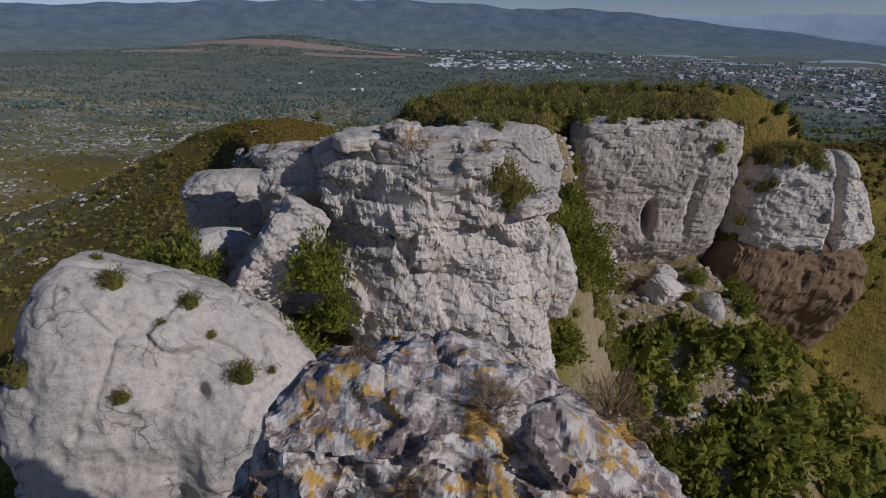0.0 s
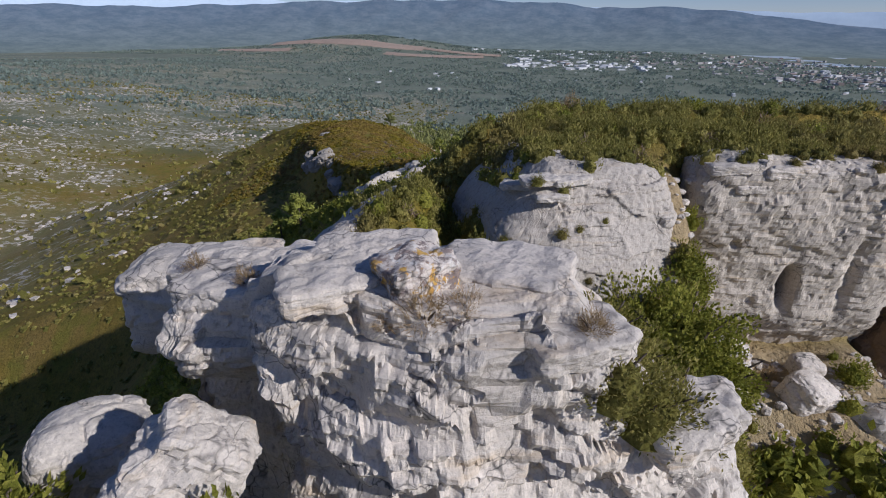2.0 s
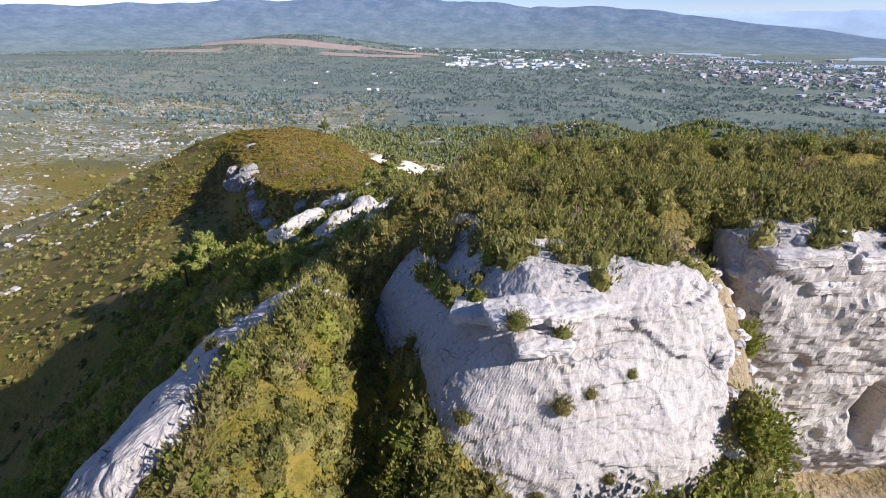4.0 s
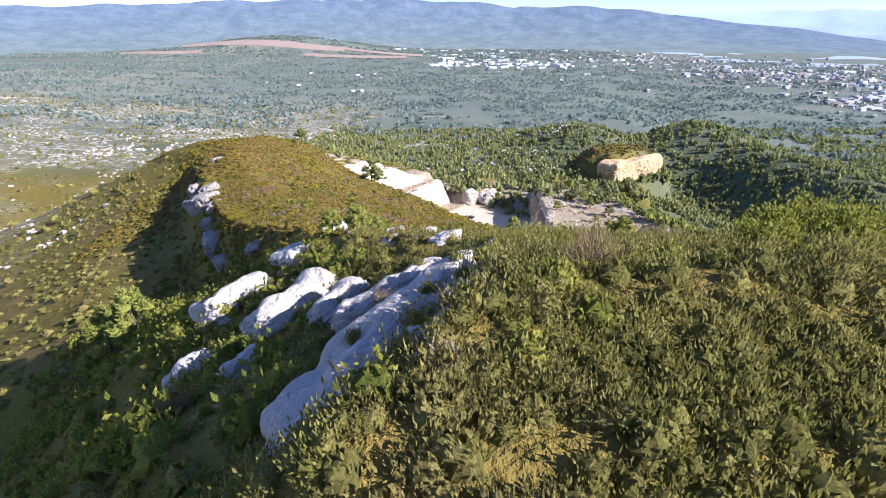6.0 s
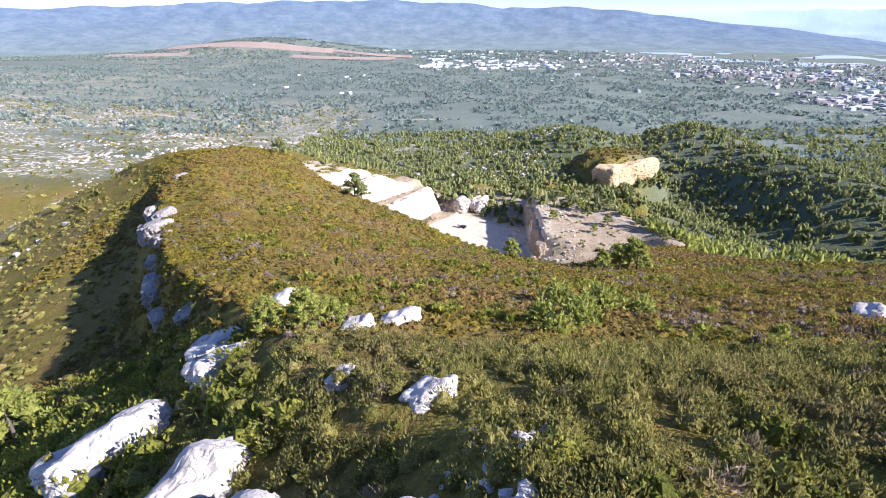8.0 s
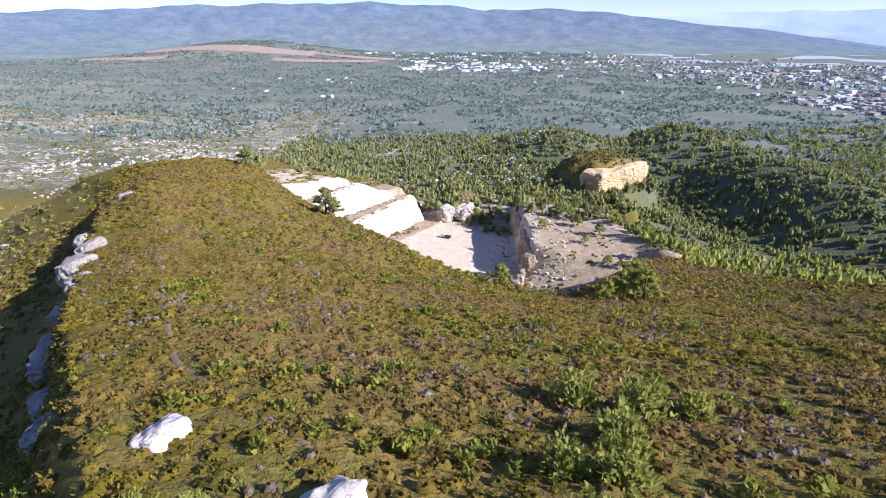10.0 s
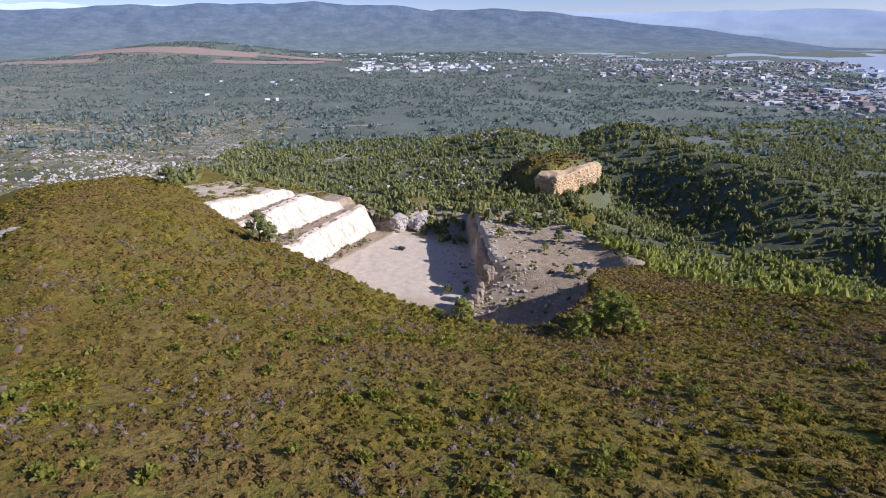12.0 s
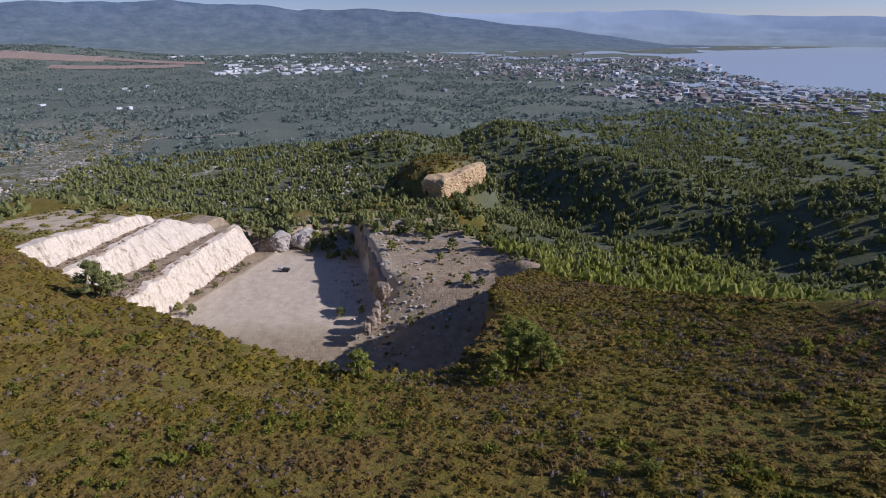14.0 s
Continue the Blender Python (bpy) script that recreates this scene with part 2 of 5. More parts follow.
def ramp_node(nodes, links, fac, stops):
    r = nodes.new("ShaderNodeValToRGB")
    while len(r.color_ramp.elements) < len(stops):
        r.color_ramp.elements.new(0.5)
    for e, (at, c) in zip(r.color_ramp.elements, stops):
        e.position = at
        e.color = (*(c if isinstance(c, tuple) else (c, c, c)), 1)
    links.new(fac, r.inputs[0])
    return r.outputs[0]


def blend_node(nodes, links, fac, a, b, how="MIX"):
    m = nodes.new("ShaderNodeMix")
    m.data_type, m.blend_type = "RGBA", how
    for socket, v in ((m.inputs["Factor"], fac), (m.inputs[6], a), (m.inputs[7], b)):
        if isinstance(v, bpy.types.NodeSocket):
            links.new(v, socket)
        else:
            socket.default_value = v if isinstance(v, (int, float)) else (*v, 1)
    return m.outputs[2]


def math_node(nodes, links, how, a, b):
    m = nodes.new("ShaderNodeMath")
    m.operation = how
    for socket, v in ((m.inputs[0], a), (m.inputs[1], b)):
        if isinstance(v, bpy.types.NodeSocket):
            links.new(v, socket)
        else:
            socket.default_value = v
    return m.outputs[0]


def bump_node(nodes, links, shader, heights):
    last = None
    for height, strength, distance in heights:
        b = nodes.new("ShaderNodeBump")
        b.inputs["Strength"].default_value, b.inputs["Distance"].default_value = strength, distance
        links.new(height, b.inputs["Height"])
        if last:
            links.new(last, b.inputs["Normal"])
        last = b.outputs[0]
    links.new(last, shader.inputs["Normal"])


def limestone(name, pale, grey, stain, lichen=0.0, ochre=(0.50, 0.36, 0.20), ochre_amount=0.25):
    m, n, l, b = material(name, 0.92, 0.2)
    pale, grey = ((c[0] * 1.02, c[1] * 0.985, c[2] * 0.945) for c in (pale, grey))
    broad = noise_node(n, l, 2.6, 5, 0.6)
    fine = noise_node(n, l, 0.16, 8, 0.65)
    beds = noise_node(n, l, 0.5, 6, 0.6, (0.25, 0.25, 2.2))
    drip = noise_node(n, l, 0.45, 5, 0.6, (1.6, 1.6, 0.22))
    cracks = [ramp_node(n, l, noise_node(n, l, size, kind="voronoi", bend=0.5), ((0.0, 1.0), (width, 0.0))) for size, width in ((1.5, 0.026), (0.5, 0.03))]
    sparse = ramp_node(n, l, noise_node(n, l, 1.1, 4), ((0.49, 0.0), (0.60, 1.0)))
    crack = blend_node(n, l, 1.0, blend_node(n, l, 1.0, cracks[0], cracks[1], "ADD"), sparse, "MULTIPLY")
    pit = ramp_node(n, l, noise_node(n, l, 0.22, 3, 0.5, (1, 1, 1.6)), ((0.30, 1.0), (0.37, 0.0)))
    col = blend_node(n, l, ramp_node(n, l, broad, ((0.36, 0.0), (0.66, 1.0))), pale, grey)
    col = blend_node(n, l, ramp_node(n, l, drip, ((0.55, 0.0), (0.75, 0.55))), col, stain)
    col = blend_node(n, l, ramp_node(n, l, beds, ((0.56, 0.0), (0.72, 1.0))), col, ochre)
    col = blend_node(n, l, ochre_amount, blend_node(n, l, 0.0, blend_node(n, l, ramp_node(n, l, broad, ((0.36, 0.0), (0.66, 1.0))), pale, grey), stain), col)
    speck = ramp_node(n, l, fine, ((0.30, 0.62), (0.43, 0.93), (0.62, 1.04), (0.8, 1.12)))
    col = blend_node(n, l, 1.0, col, speck, "MULTIPLY")
    grit = ramp_node(n, l, noise_node(n, l, 0.045, 5, 0.7), ((0.30, 0.70), (0.46, 0.98), (0.70, 1.10)))
    col = blend_node(n, l, 1.0, col, grit, "MULTIPLY")
    if lichen:
        patch = noise_node(n, l, 0.34, 6, 0.7)
        dark = noise_node(n, l, 0.2, 7, 0.7)
        col = blend_node(n, l, ramp_node(n, l, noise_node(n, l, 0.13, 6, 0.75), ((0.52, 0.0), (0.58, 0.8))), col, (0.66, 0.63, 0.58))
        col = blend_node(n, l, ramp_node(n, l, dark, ((0.49, 0.0), (0.55, 0.8))), col, (0.15, 0.105, 0.095))
        gold = blend_node(n, l, ramp_node(n, l, noise_node(n, l, 0.06, 4, 0.6), ((0.35, 0.0), (0.65, 1.0))), (0.44, 0.22, 0.03), (0.55, 0.37, 0.10))
        col = blend_node(n, l, ramp_node(n, l, patch, ((0.55, 0.0), (0.585, lichen))), col, gold)
    col = blend_node(n, l, blend_node(n, l, 0.85, (0, 0, 0), crack), col, tuple(c * 0.45 for c in stain))
    l.new(col, b.inputs["Base Color"])
    bump_node(n, l, b, ((broad, 0.4, 0.3), (beds, 0.35, 0.12), (fine, 0.55, 0.06), (crack, -0.9, 0.07), (pit, -0.8, 0.10), (noise_node(n, l, 0.035, 4, 0.6), 0.45, 0.02)))
    return m


PALE, GREY, STAIN = (0.62, 0.58, 0.525), (0.50, 0.47, 0.43), (0.22, 0.205, 0.19)
ROCK = limestone("white_limestone", PALE, GREY, STAIN)
ROCK_GREY = limestone("weathered_limestone", (0.665, 0.615, 0.555), (0.47, 0.44, 0.40), STAIN, ochre_amount=0.55)
ROCK_WHITE = limestone("bright_limestone", (0.57, 0.53, 0.48), (0.48, 0.447, 0.40), (0.30, 0.28, 0.25), ochre_amount=0.2)
ROCK_PALE = limestone("pale_limestone", (0.49, 0.455, 0.41), (0.42, 0.39, 0.35), (0.26, 0.24, 0.215), ochre_amount=0.3)
ROCK_WALL = limestone("grey_wall_limestone", (0.54, 0.495, 0.43), (0.42, 0.385, 0.34), (0.21, 0.19, 0.165), ochre_amount=0.55)
ROCK_DARK = limestone("grey_outcrop", (0.36, 0.335, 0.30), (0.26, 0.245, 0.225), STAIN, ochre_amount=0.3)
ROCK_LICHEN = limestone("lichen_limestone", (0.66, 0.60, 0.54), (0.44, 0.40, 0.37), STAIN, lichen=0.95)
ROCK_CUT = limestone("quarried_limestone", (0.78, 0.70, 0.57), (0.66, 0.59, 0.48), (0.40, 0.34, 0.27), ochre_amount=0.35)
ROCK_GOLD = limestone("golden_limestone", (0.66, 0.49, 0.28), (0.52, 0.39, 0.23), (0.28, 0.21, 0.14), ochre_amount=0.6)
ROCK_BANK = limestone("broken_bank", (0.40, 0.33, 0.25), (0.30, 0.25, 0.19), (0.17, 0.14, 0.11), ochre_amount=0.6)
ROCK_EARTH = limestone("brown_marl", (0.26, 0.17, 0.10), (0.20, 0.145, 0.095), (0.12, 0.09, 0.065), ochre=(0.30, 0.17, 0.09), ochre_amount=0.5)


def leaf_material(name, dark, mid, light, patch=2.5, dry=None, through=0.12, sere=0.50):
    m, n, l, b = material(name, 0.75, 0.2)
    geo = n.new("ShaderNodeNewGeometry")
    tone = noise_node(n, l, patch, 3)
    each = math_node(n, l, "ADD", math_node(n, l, "MULTIPLY", geo.outputs["Random Per Island"], 0.5), math_node(n, l, "MULTIPLY", tone, 0.7))
    col = ramp_node(n, l, each, ((0.3, dark), (0.58, mid), (0.85, light)))
    if dry:
        col = blend_node(n, l, ramp_node(n, l, noise_node(n, l, patch * 9.0, 6, 0.7), ((sere, 0.0), (sere + 0.18, 0.68))), col, dry)
    sprig = noise_node(n, l, 0.075, 5, 0.7)
    col = blend_node(n, l, 1.0, col, ramp_node(n, l, sprig, ((0.32, 0.45), (0.5, 1.0), (0.68, 1.45))), "MULTIPLY")
    l.new(col, b.inputs["Base Color"])
    bump_node(n, l, b, ((sprig, 0.9, 0.08),))
    glow = n.new("ShaderNodeBsdfTranslucent")
    l.new(col, glow.inputs[0])
    both = n.new("ShaderNodeMixShader")
    both.inputs[0].default_value = through
    l.new(b.outputs[0], both.inputs[1])
    l.new(glow.outputs[0], both.inputs[2])
    l.new(both.outputs[0], n["Material Output"].inputs[0])
    return m


LEAF_SCRUB = leaf_material("scrub_leaves", (0.142, 0.140, 0.032), (0.258, 0.236, 0.056), (0.390, 0.340, 0.100), 1.3, (0.290, 0.200, 0.098), 0.4)
LEAF_HEATH = leaf_material("heath_leaves", (0.120, 0.106, 0.012), (0.215, 0.174, 0.018), (0.325, 0.250, 0.032), 2.2, (0.275, 0.165, 0.068), 0.4, 0.42)
LEAF_GREEN = leaf_material("oak_leaves", (0.130, 0.150, 0.022), (0.245, 0.252, 0.036), (0.360, 0.345, 0.062), 1.0, None, 0.4)
LEAF_PINE = leaf_material("pine_needles", (0.168, 0.192, 0.070), (0.250, 0.264, 0.092), (0.346, 0.346, 0.118), 14.0, None, 0.4)
# Far pine needles, paler and bluer: distance haze is mixed into their colour.
LEAF_HAZED = leaf_material("hazed_pine_needles", (0.184, 0.235, 0.200), (0.246, 0.298, 0.250), (0.316, 0.362, 0.290), 60.0, None, 0.4)
LEAF_BRIGHT = leaf_material("bright_pine_needles", (0.225, 0.255, 0.050), (0.320, 0.340, 0.070), (0.410, 0.410, 0.095), 2.0, None, 0.4)
LEAF_GREY = leaf_material("dry_heath", (0.150, 0.112, 0.078), (0.225, 0.172, 0.125), (0.300, 0.240, 0.180), 1.6, None, 0.25)
LEAF_STRAW = leaf_material("straw", (0.27, 0.18, 0.085), (0.37, 0.26, 0.13), (0.46, 0.34, 0.19), 0.6, None, 0.25)
LEAF_DRY = leaf_material("dry_twigs", (0.22, 0.155, 0.105), (0.30, 0.215, 0.15), (0.38, 0.285, 0.20), 1.0, None, 0.2)
BARK, bn_, bl_, bb_ = material("bark", 0.95)
bl_.new(ramp_node(bn_, bl_, noise_node(bn_, bl_, 0.1), ((0.3, (0.06, 0.045, 0.035)), (0.7, (0.16, 0.13, 0.10)))), bb_.inputs["Base Color"])


def ground_material():
    m, n, l, b = material("hill_ground", 0.95, 0.1)
    broad = noise_node(n, l, 22.0, 6)
    mid = noise_node(n, l, 3.2, 6, 0.6)
    fine = noise_node(n, l, 0.4, 6, 0.65)
    far = noise_node(n, l, 90.0, 7, 0.6)
    clump = noise_node(n, l, 1.0, 5, 0.7)
    scrub = blend_node(n, l, ramp_node(n, l, mid, ((0.38, 0.0), (0.64, 1.0))), (0.172, 0.140, 0.022), (0.240, 0.178, 0.036))
    scrub = blend_node(n, l, ramp_node(n, l, broad, ((0.4, 0.0), (0.65, 0.7))), scrub, (0.255, 0.172, 0.058))
    scrub = blend_node(n, l, ramp_node(n, l, clump, ((0.36, 0.5), (0.50, 0.0))), scrub, (0.10, 0.09, 0.03))
    scrub = blend_node(n, l, ramp_node(n, l, noise_node(n, l, 7.0, 4), ((0.5, 0.0), (0.62, 0.6))), scrub, (0.150, 0.155, 0.024))
    wood = blend_node(n, l, ramp_node(n, l, far, ((0.35, 0.0), (0.65, 1.0))), (0.098, 0.116, 0.062), (0.155, 0.160, 0.090))
    # Ground of the far plain, with pale blue haze put into its colour.
    hazed_plain = blend_node(n, l, ramp_node(n, l, far, ((0.35, 0.0), (0.65, 1.0))), (0.148, 0.178, 0.135), (0.200, 0.220, 0.172))
    dust = blend_node(n, l, ramp_node(n, l, mid, ((0.35, 0.0), (0.68, 1.0))), (0.68, 0.575, 0.425), (0.57, 0.465, 0.335))
    earth = blend_node(n, l, ramp_node(n, l, mid, ((0.35, 0.0), (0.68, 1.0))), (0.48, 0.38, 0.255), (0.33, 0.25, 0.155))
    masks = {}
    for key in ("wood", "plain", "dust", "earth", "stony"):
        a = n.new("ShaderNodeAttribute")
        a.attribute_name = key
        masks[key] = a.outputs["Fac"]
    col = blend_node(n, l, masks["wood"], scrub, wood)
    col = blend_node(n, l, masks["plain"], col, hazed_plain)
    flecks = ramp_node(n, l, noise_node(n, l, 4.0, 5, 0.65, (0.85, 1.15, 1.0)), ((0.525, 0.0), (0.575, 1.0)))
    flecks = math_node(n, l, "MULTIPLY", flecks, ramp_node(n, l, noise_node(n, l, 24.0, 4, 0.6, (0.75, 1.3, 1.0)), ((0.42, 0.0), (0.53, 1.0))))
    tan = blend_node(n, l, ramp_node(n, l, mid, ((0.35, 0.0), (0.65, 1.0))), (0.20, 0.19, 0.10), (0.27, 0.24, 0.14))
    col = blend_node(n, l, math_node(n, l, "MULTIPLY", masks["stony"], 0.55), col, tan)
    col = blend_node(n, l, math_node(n, l, "MULTIPLY", masks["stony"], flecks), col, (0.58, 0.54, 0.47))
    col = blend_node(n, l, masks["earth"], col, earth)
    col = blend_node(n, l, masks["dust"], col, dust)
    col = blend_node(n, l, 1.0, col, ramp_node(n, l, fine, ((0.25, 0.6), (0.5, 1.0), (0.75, 1.25))), "MULTIPLY")
    l.new(col, b.inputs["Base Color"])
    bump_node(n, l, b, ((mid, 0.5, 0.5), (math_node(n, l, "MULTIPLY", clump, math_node(n, l, "SUBTRACT", 1.0, masks["dust"])), 0.9, 0.6), (fine, 0.5, 0.10)))
    return m


GROUND = ground_material()


# ---- ground, one sheet to the horizon ----
def axis(steps):
    """Coordinates from stretches of (end, spacing)."""
    out = [steps[0]]
    for end, gap in steps[1:]:
        count = max(1, round((end - out[-1]) / gap))
        out += list(np.linspace(out[-1], end, count + 1)[1:])
    return np.array(out)


def dust_mask(x, y):
    a, s = quarry_axes(x, y)
    floor = ease(-1, 1.5, s) * ease(82, 66, a) * ease(55, 42, x) * ease(2, 8, y - brink_y(x)) * ease(-60, -48, x) * ease(252, 284, y + 0.35 * x + 3 * fbm(flat(x, y, 9, 1.7), 2))
    top = ease(-42, -46, s) * ease(-78, -70, s) * ease(-14, 0, a) * ease(34, 22, a) * ease(-0.4, 0.0, fbm(flat(x, y, 6, 4.0), 3))
    return np.clip(floor + 0.8 * top, 0, 1)


def track(x, y, line, width):
    d = np.full(np.shape(x), 1e9)
    for (ax, ay), (bx, by) in zip(line, line[1:]):
        t = np.clip(((x - ax) * (bx - ax) + (y - ay) * (by - ay)) / ((bx - ax) ** 2 + (by - ay) ** 2), 0, 1)
        d = np.minimum(d, np.hypot(x - ax - t * (bx - ax), y - ay - t * (by - ay)))
    return ease(width * 1.5, width * 0.6, d)


def shore_x(y):
    return np.interp(y, (-500, 900, 1265, 1500, 1861, 2389, 2560, 2700, 4900), (1250, 1390, 1420, 1580, 1850, 2220, 2700, 5600, 9000))


ROAD = ((40, 372), (62, 330), (72, 300), (100, 268), (118, 246), (150, 236))
gx = axis([-4900, (-1500, 170), (-500, 50), (-140, 12), (-60, 2.5), (-16, 1.2), (24, 0.7), (60, 1.2), (130, 1.8), (300, 8), (700, 20), (1600, 60), (4900, 160)])
gy = axis([-700, (-60, 60), (-4, 4), (50, 0.7), (120, 1.2), (400, 1.5), (520, 5), (900, 16), (2000, 40), (4900, 140)])
X, Y = np.meshgrid(gx, gy)
Z = land(X, Y)
sea_side = ease(-20, 120, X - shore_x(Y) + 130 - 60 * fbm(flat(X, Y, 300, 2.5), 3))
Z = mix(Z, -14.0, sea_side)
quarry_zone = ease(0, 10, Y - brink_y(X)) * ease(110, 95, X) * ease(-95, -80, X) * ease(395, 370, Y)
stony = ease(-110, -190, X) * ease(1500, 900, Y) * ease(-0.6, 0.05, fbm(flat(X, Y * 1.6, 130, 6.1), 3))
stony = np.maximum(stony, 0.9 * ease(0.05, 0.4, np.exp(-(((X + 100) / 300) ** 2) - ((Y - 640) / 110) ** 2) + 0.3 * fbm(flat(X, Y, 60, 2.1), 3) - 0.35))
stony = np.maximum(stony, 0.8 * ease(0.0, 0.35, fbm(flat(X * 0.6, Y, 170, 8.8), 3)) * ease(-200, -800, X + 0.1 * Y) * ease(900, 1300, Y) * ease(3300, 2900, Y))
dust = np.maximum(dust_mask(X, Y), track(X, Y, ROAD, 2.2) * 0.8)
earth = np.maximum(quarry_zone * ease(-43, -39, quarry_axes(X, Y)[1]) * (1 - dust), 0.7 * ease(3, 7, X) * ease(43, 40, Y) * ease(18, 24, Y) * ease(24, 18, X))
wood = np.maximum(ease(380, 470, Y), np.maximum(ease(110, 150, X) * ease(150, 200, Y), ease(-300, -420, X) * ease(300, 500, Y)))
ny, nx = X.shape
idx = np.arange(nx * ny).reshape(ny, nx)
quads = np.stack([idx[:-1, :-1], idx[:-1, 1:], idx[1:, 1:], idx[1:, :-1]], -1).reshape(-1, 4)
# The plain mask brings in the haze-tinted ground with distance.
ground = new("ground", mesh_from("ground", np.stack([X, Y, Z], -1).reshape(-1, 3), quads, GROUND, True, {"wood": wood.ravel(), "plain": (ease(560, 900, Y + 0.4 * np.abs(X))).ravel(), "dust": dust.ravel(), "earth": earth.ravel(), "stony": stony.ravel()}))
tagged(ground, "dry limestone hills with scrub, quarry pit and wooded plain", "ground", kind="structure")


# ---- rocks ----
def round_box(n, k):
    """A closed ball of six grids, squared off by k."""
    t = np.linspace(-1, 1, n)
    u, v = np.meshgrid(t, t)
    one = np.ones_like(u)
    sides = [(one, u, v), (-one, -u, v), (-u, one, v), (u, -one, v), (u, v, one), (u, -v, -one)]
    pts = np.concatenate([np.stack(s, -1).reshape(-1, 3) for s in sides])
    key, inverse = np.unique(np.round(pts * 1e5).astype(np.int64), axis=0, return_inverse=True)
    base = np.zeros((len(key), 3))
    base[inverse.ravel()] = pts
    i = np.arange(n * n).reshape(n, n)
    q = np.stack([i[:-1, :-1], i[:-1, 1:], i[1:, 1:], i[1:, :-1]], -1).reshape(-1, 4)
    quads = np.concatenate([q + f * n * n for f in range(6)])
    base = np.tan(base * 0.62) / np.tan(0.62)
    base /= (np.abs(base) ** k).sum(-1, keepdims=True) ** (1 / k)
    return base, inverse.ravel()[quads]


def rock_mesh(name, size, k=3.0, n=40, seed=0.0, rough=0.08, beds=0.5, dip=0.0, cracks=0.05, pits=0.0, mat=None, shape=None, bed_size=0.55, blocky=0.5, smooth=False, calm=False, grit=1.0):
    """A limestone block: bulges, bedding ledges, joints and holes, in metres about its centre."""
    p, quads = round_box(n, k)
    size = np.array(size, float)
    d = np.sign(p) * np.abs(p) ** (k - 1) / size
    d /= np.linalg.norm(d, axis=1, keepdims=True)
    p = p * size / 2
    if shape:
        p = shape(p)
    s = float(min(size))
    q = p + seed * 11.7
    warp = q + 0.22 * np.stack([fbm(q / 1.5 + c, 2) for c in (1.0, 4.0, 8.0)], -1)
    out = rough * s * fbm(q / (0.8 * s) + 3.1, 2)
    side = 1 - np.abs(d[:, 2]) ** 3
    level = (p[:, 2] + dip * p[:, 0]) / bed_size + 0.9 * fbm(q / 2.6, 2)
    layer = np.floor(level).astype(int)
    step = JIT[np.stack([layer * 0 + 3, layer, layer * 0 + int(seed)], -1)[:, 1] & 255, 0] - 0.5
    notch = ease(0.14, 0.0, level - layer)
    out += beds * bed_size * (0.40 * step - 0.30 * notch) * side ** 2 * ease(-0.3, 0.3, fbm(q / 3.1 + 9, 2)) * (0.6 + 1.2 * ease(0.1, 0.8, p[:, 2] / size[2] * 2))
    big, small = 0.34 * min(s, 5.0), 0.16 * min(s, 4.0)
    flatter = 1 - 0.8 * ease(0.55, 0.9, d[:, 2])
    out += flatter * blocky * (0.22 * big * planes(warp * (1, 1, 1.4) / big) + 0.16 * small * planes(warp * (1, 1, 1.6) / small + 3) + 0.02 * small * facets(warp * (1, 1, 1.3) / small + 3))
    d1, d2 = worley(warp / (0.5 * min(s, 6.0)) + 5)
    out -= cracks * min(s, 5.0) * ease(0.05, 0.0, d2 - d1) * ease(-0.2, 0.3, fbm(q / s + 2, 2))
    if pits:
        d1, _ = worley(q / 1.0 + 7)
        out -= pits * ease(0.30, 0.10, d1) * ease(0.0, 0.12, fbm(q / 2.5 + 4, 2))
    # wear: each point drawn towards its neighbours
    pairs = np.concatenate([quads[:, [0, 1]], quads[:, [1, 2]], quads[:, [2, 3]], quads[:, [3, 0]]])
    count = np.bincount(pairs[:, 0], minlength=len(p))
    out = 0.5 * out + 0.5 * np.bincount(pairs[:, 0], out[pairs[:, 1]], len(p)) / count
    sharp = min(1.0, 0.6 * s) * (0.35 + 0.65 * min(1.0, blocky))
    if calm:
        sharp = sharp * (0.14 + 0.86 * ease(0.35, 0.85, 2 * p[:, 2] / size[2]) * ease(-0.2, 0.25, fbm(q / 2.2 + 6, 2)))
    out += sharp * flatter * (0.085 * planes(warp * (1, 1, 3.0) / 1.1 + 2) + 0.045 * planes(warp * (1, 1, 2.4) / 0.42 + 6))
    out += grit * 0.035 * min(1.0, 0.3 * s) * fbm(q / 0.3, 3, 0.6)
    p = p + d * out[:, None]
    return mesh_from(name, p, quads, mat or ROCK, smooth)


def place_rock(name, label, mesh, x, y, z, turn=0.0, tilt=(0, 0), group=""):
    ob = new(name, mesh)
    ob.location = (x, y, z)
    ob.rotation_euler = (radians(tilt[0]), radians(tilt[1]), radians(turn))
    return tagged(ob, label, "rock", group)

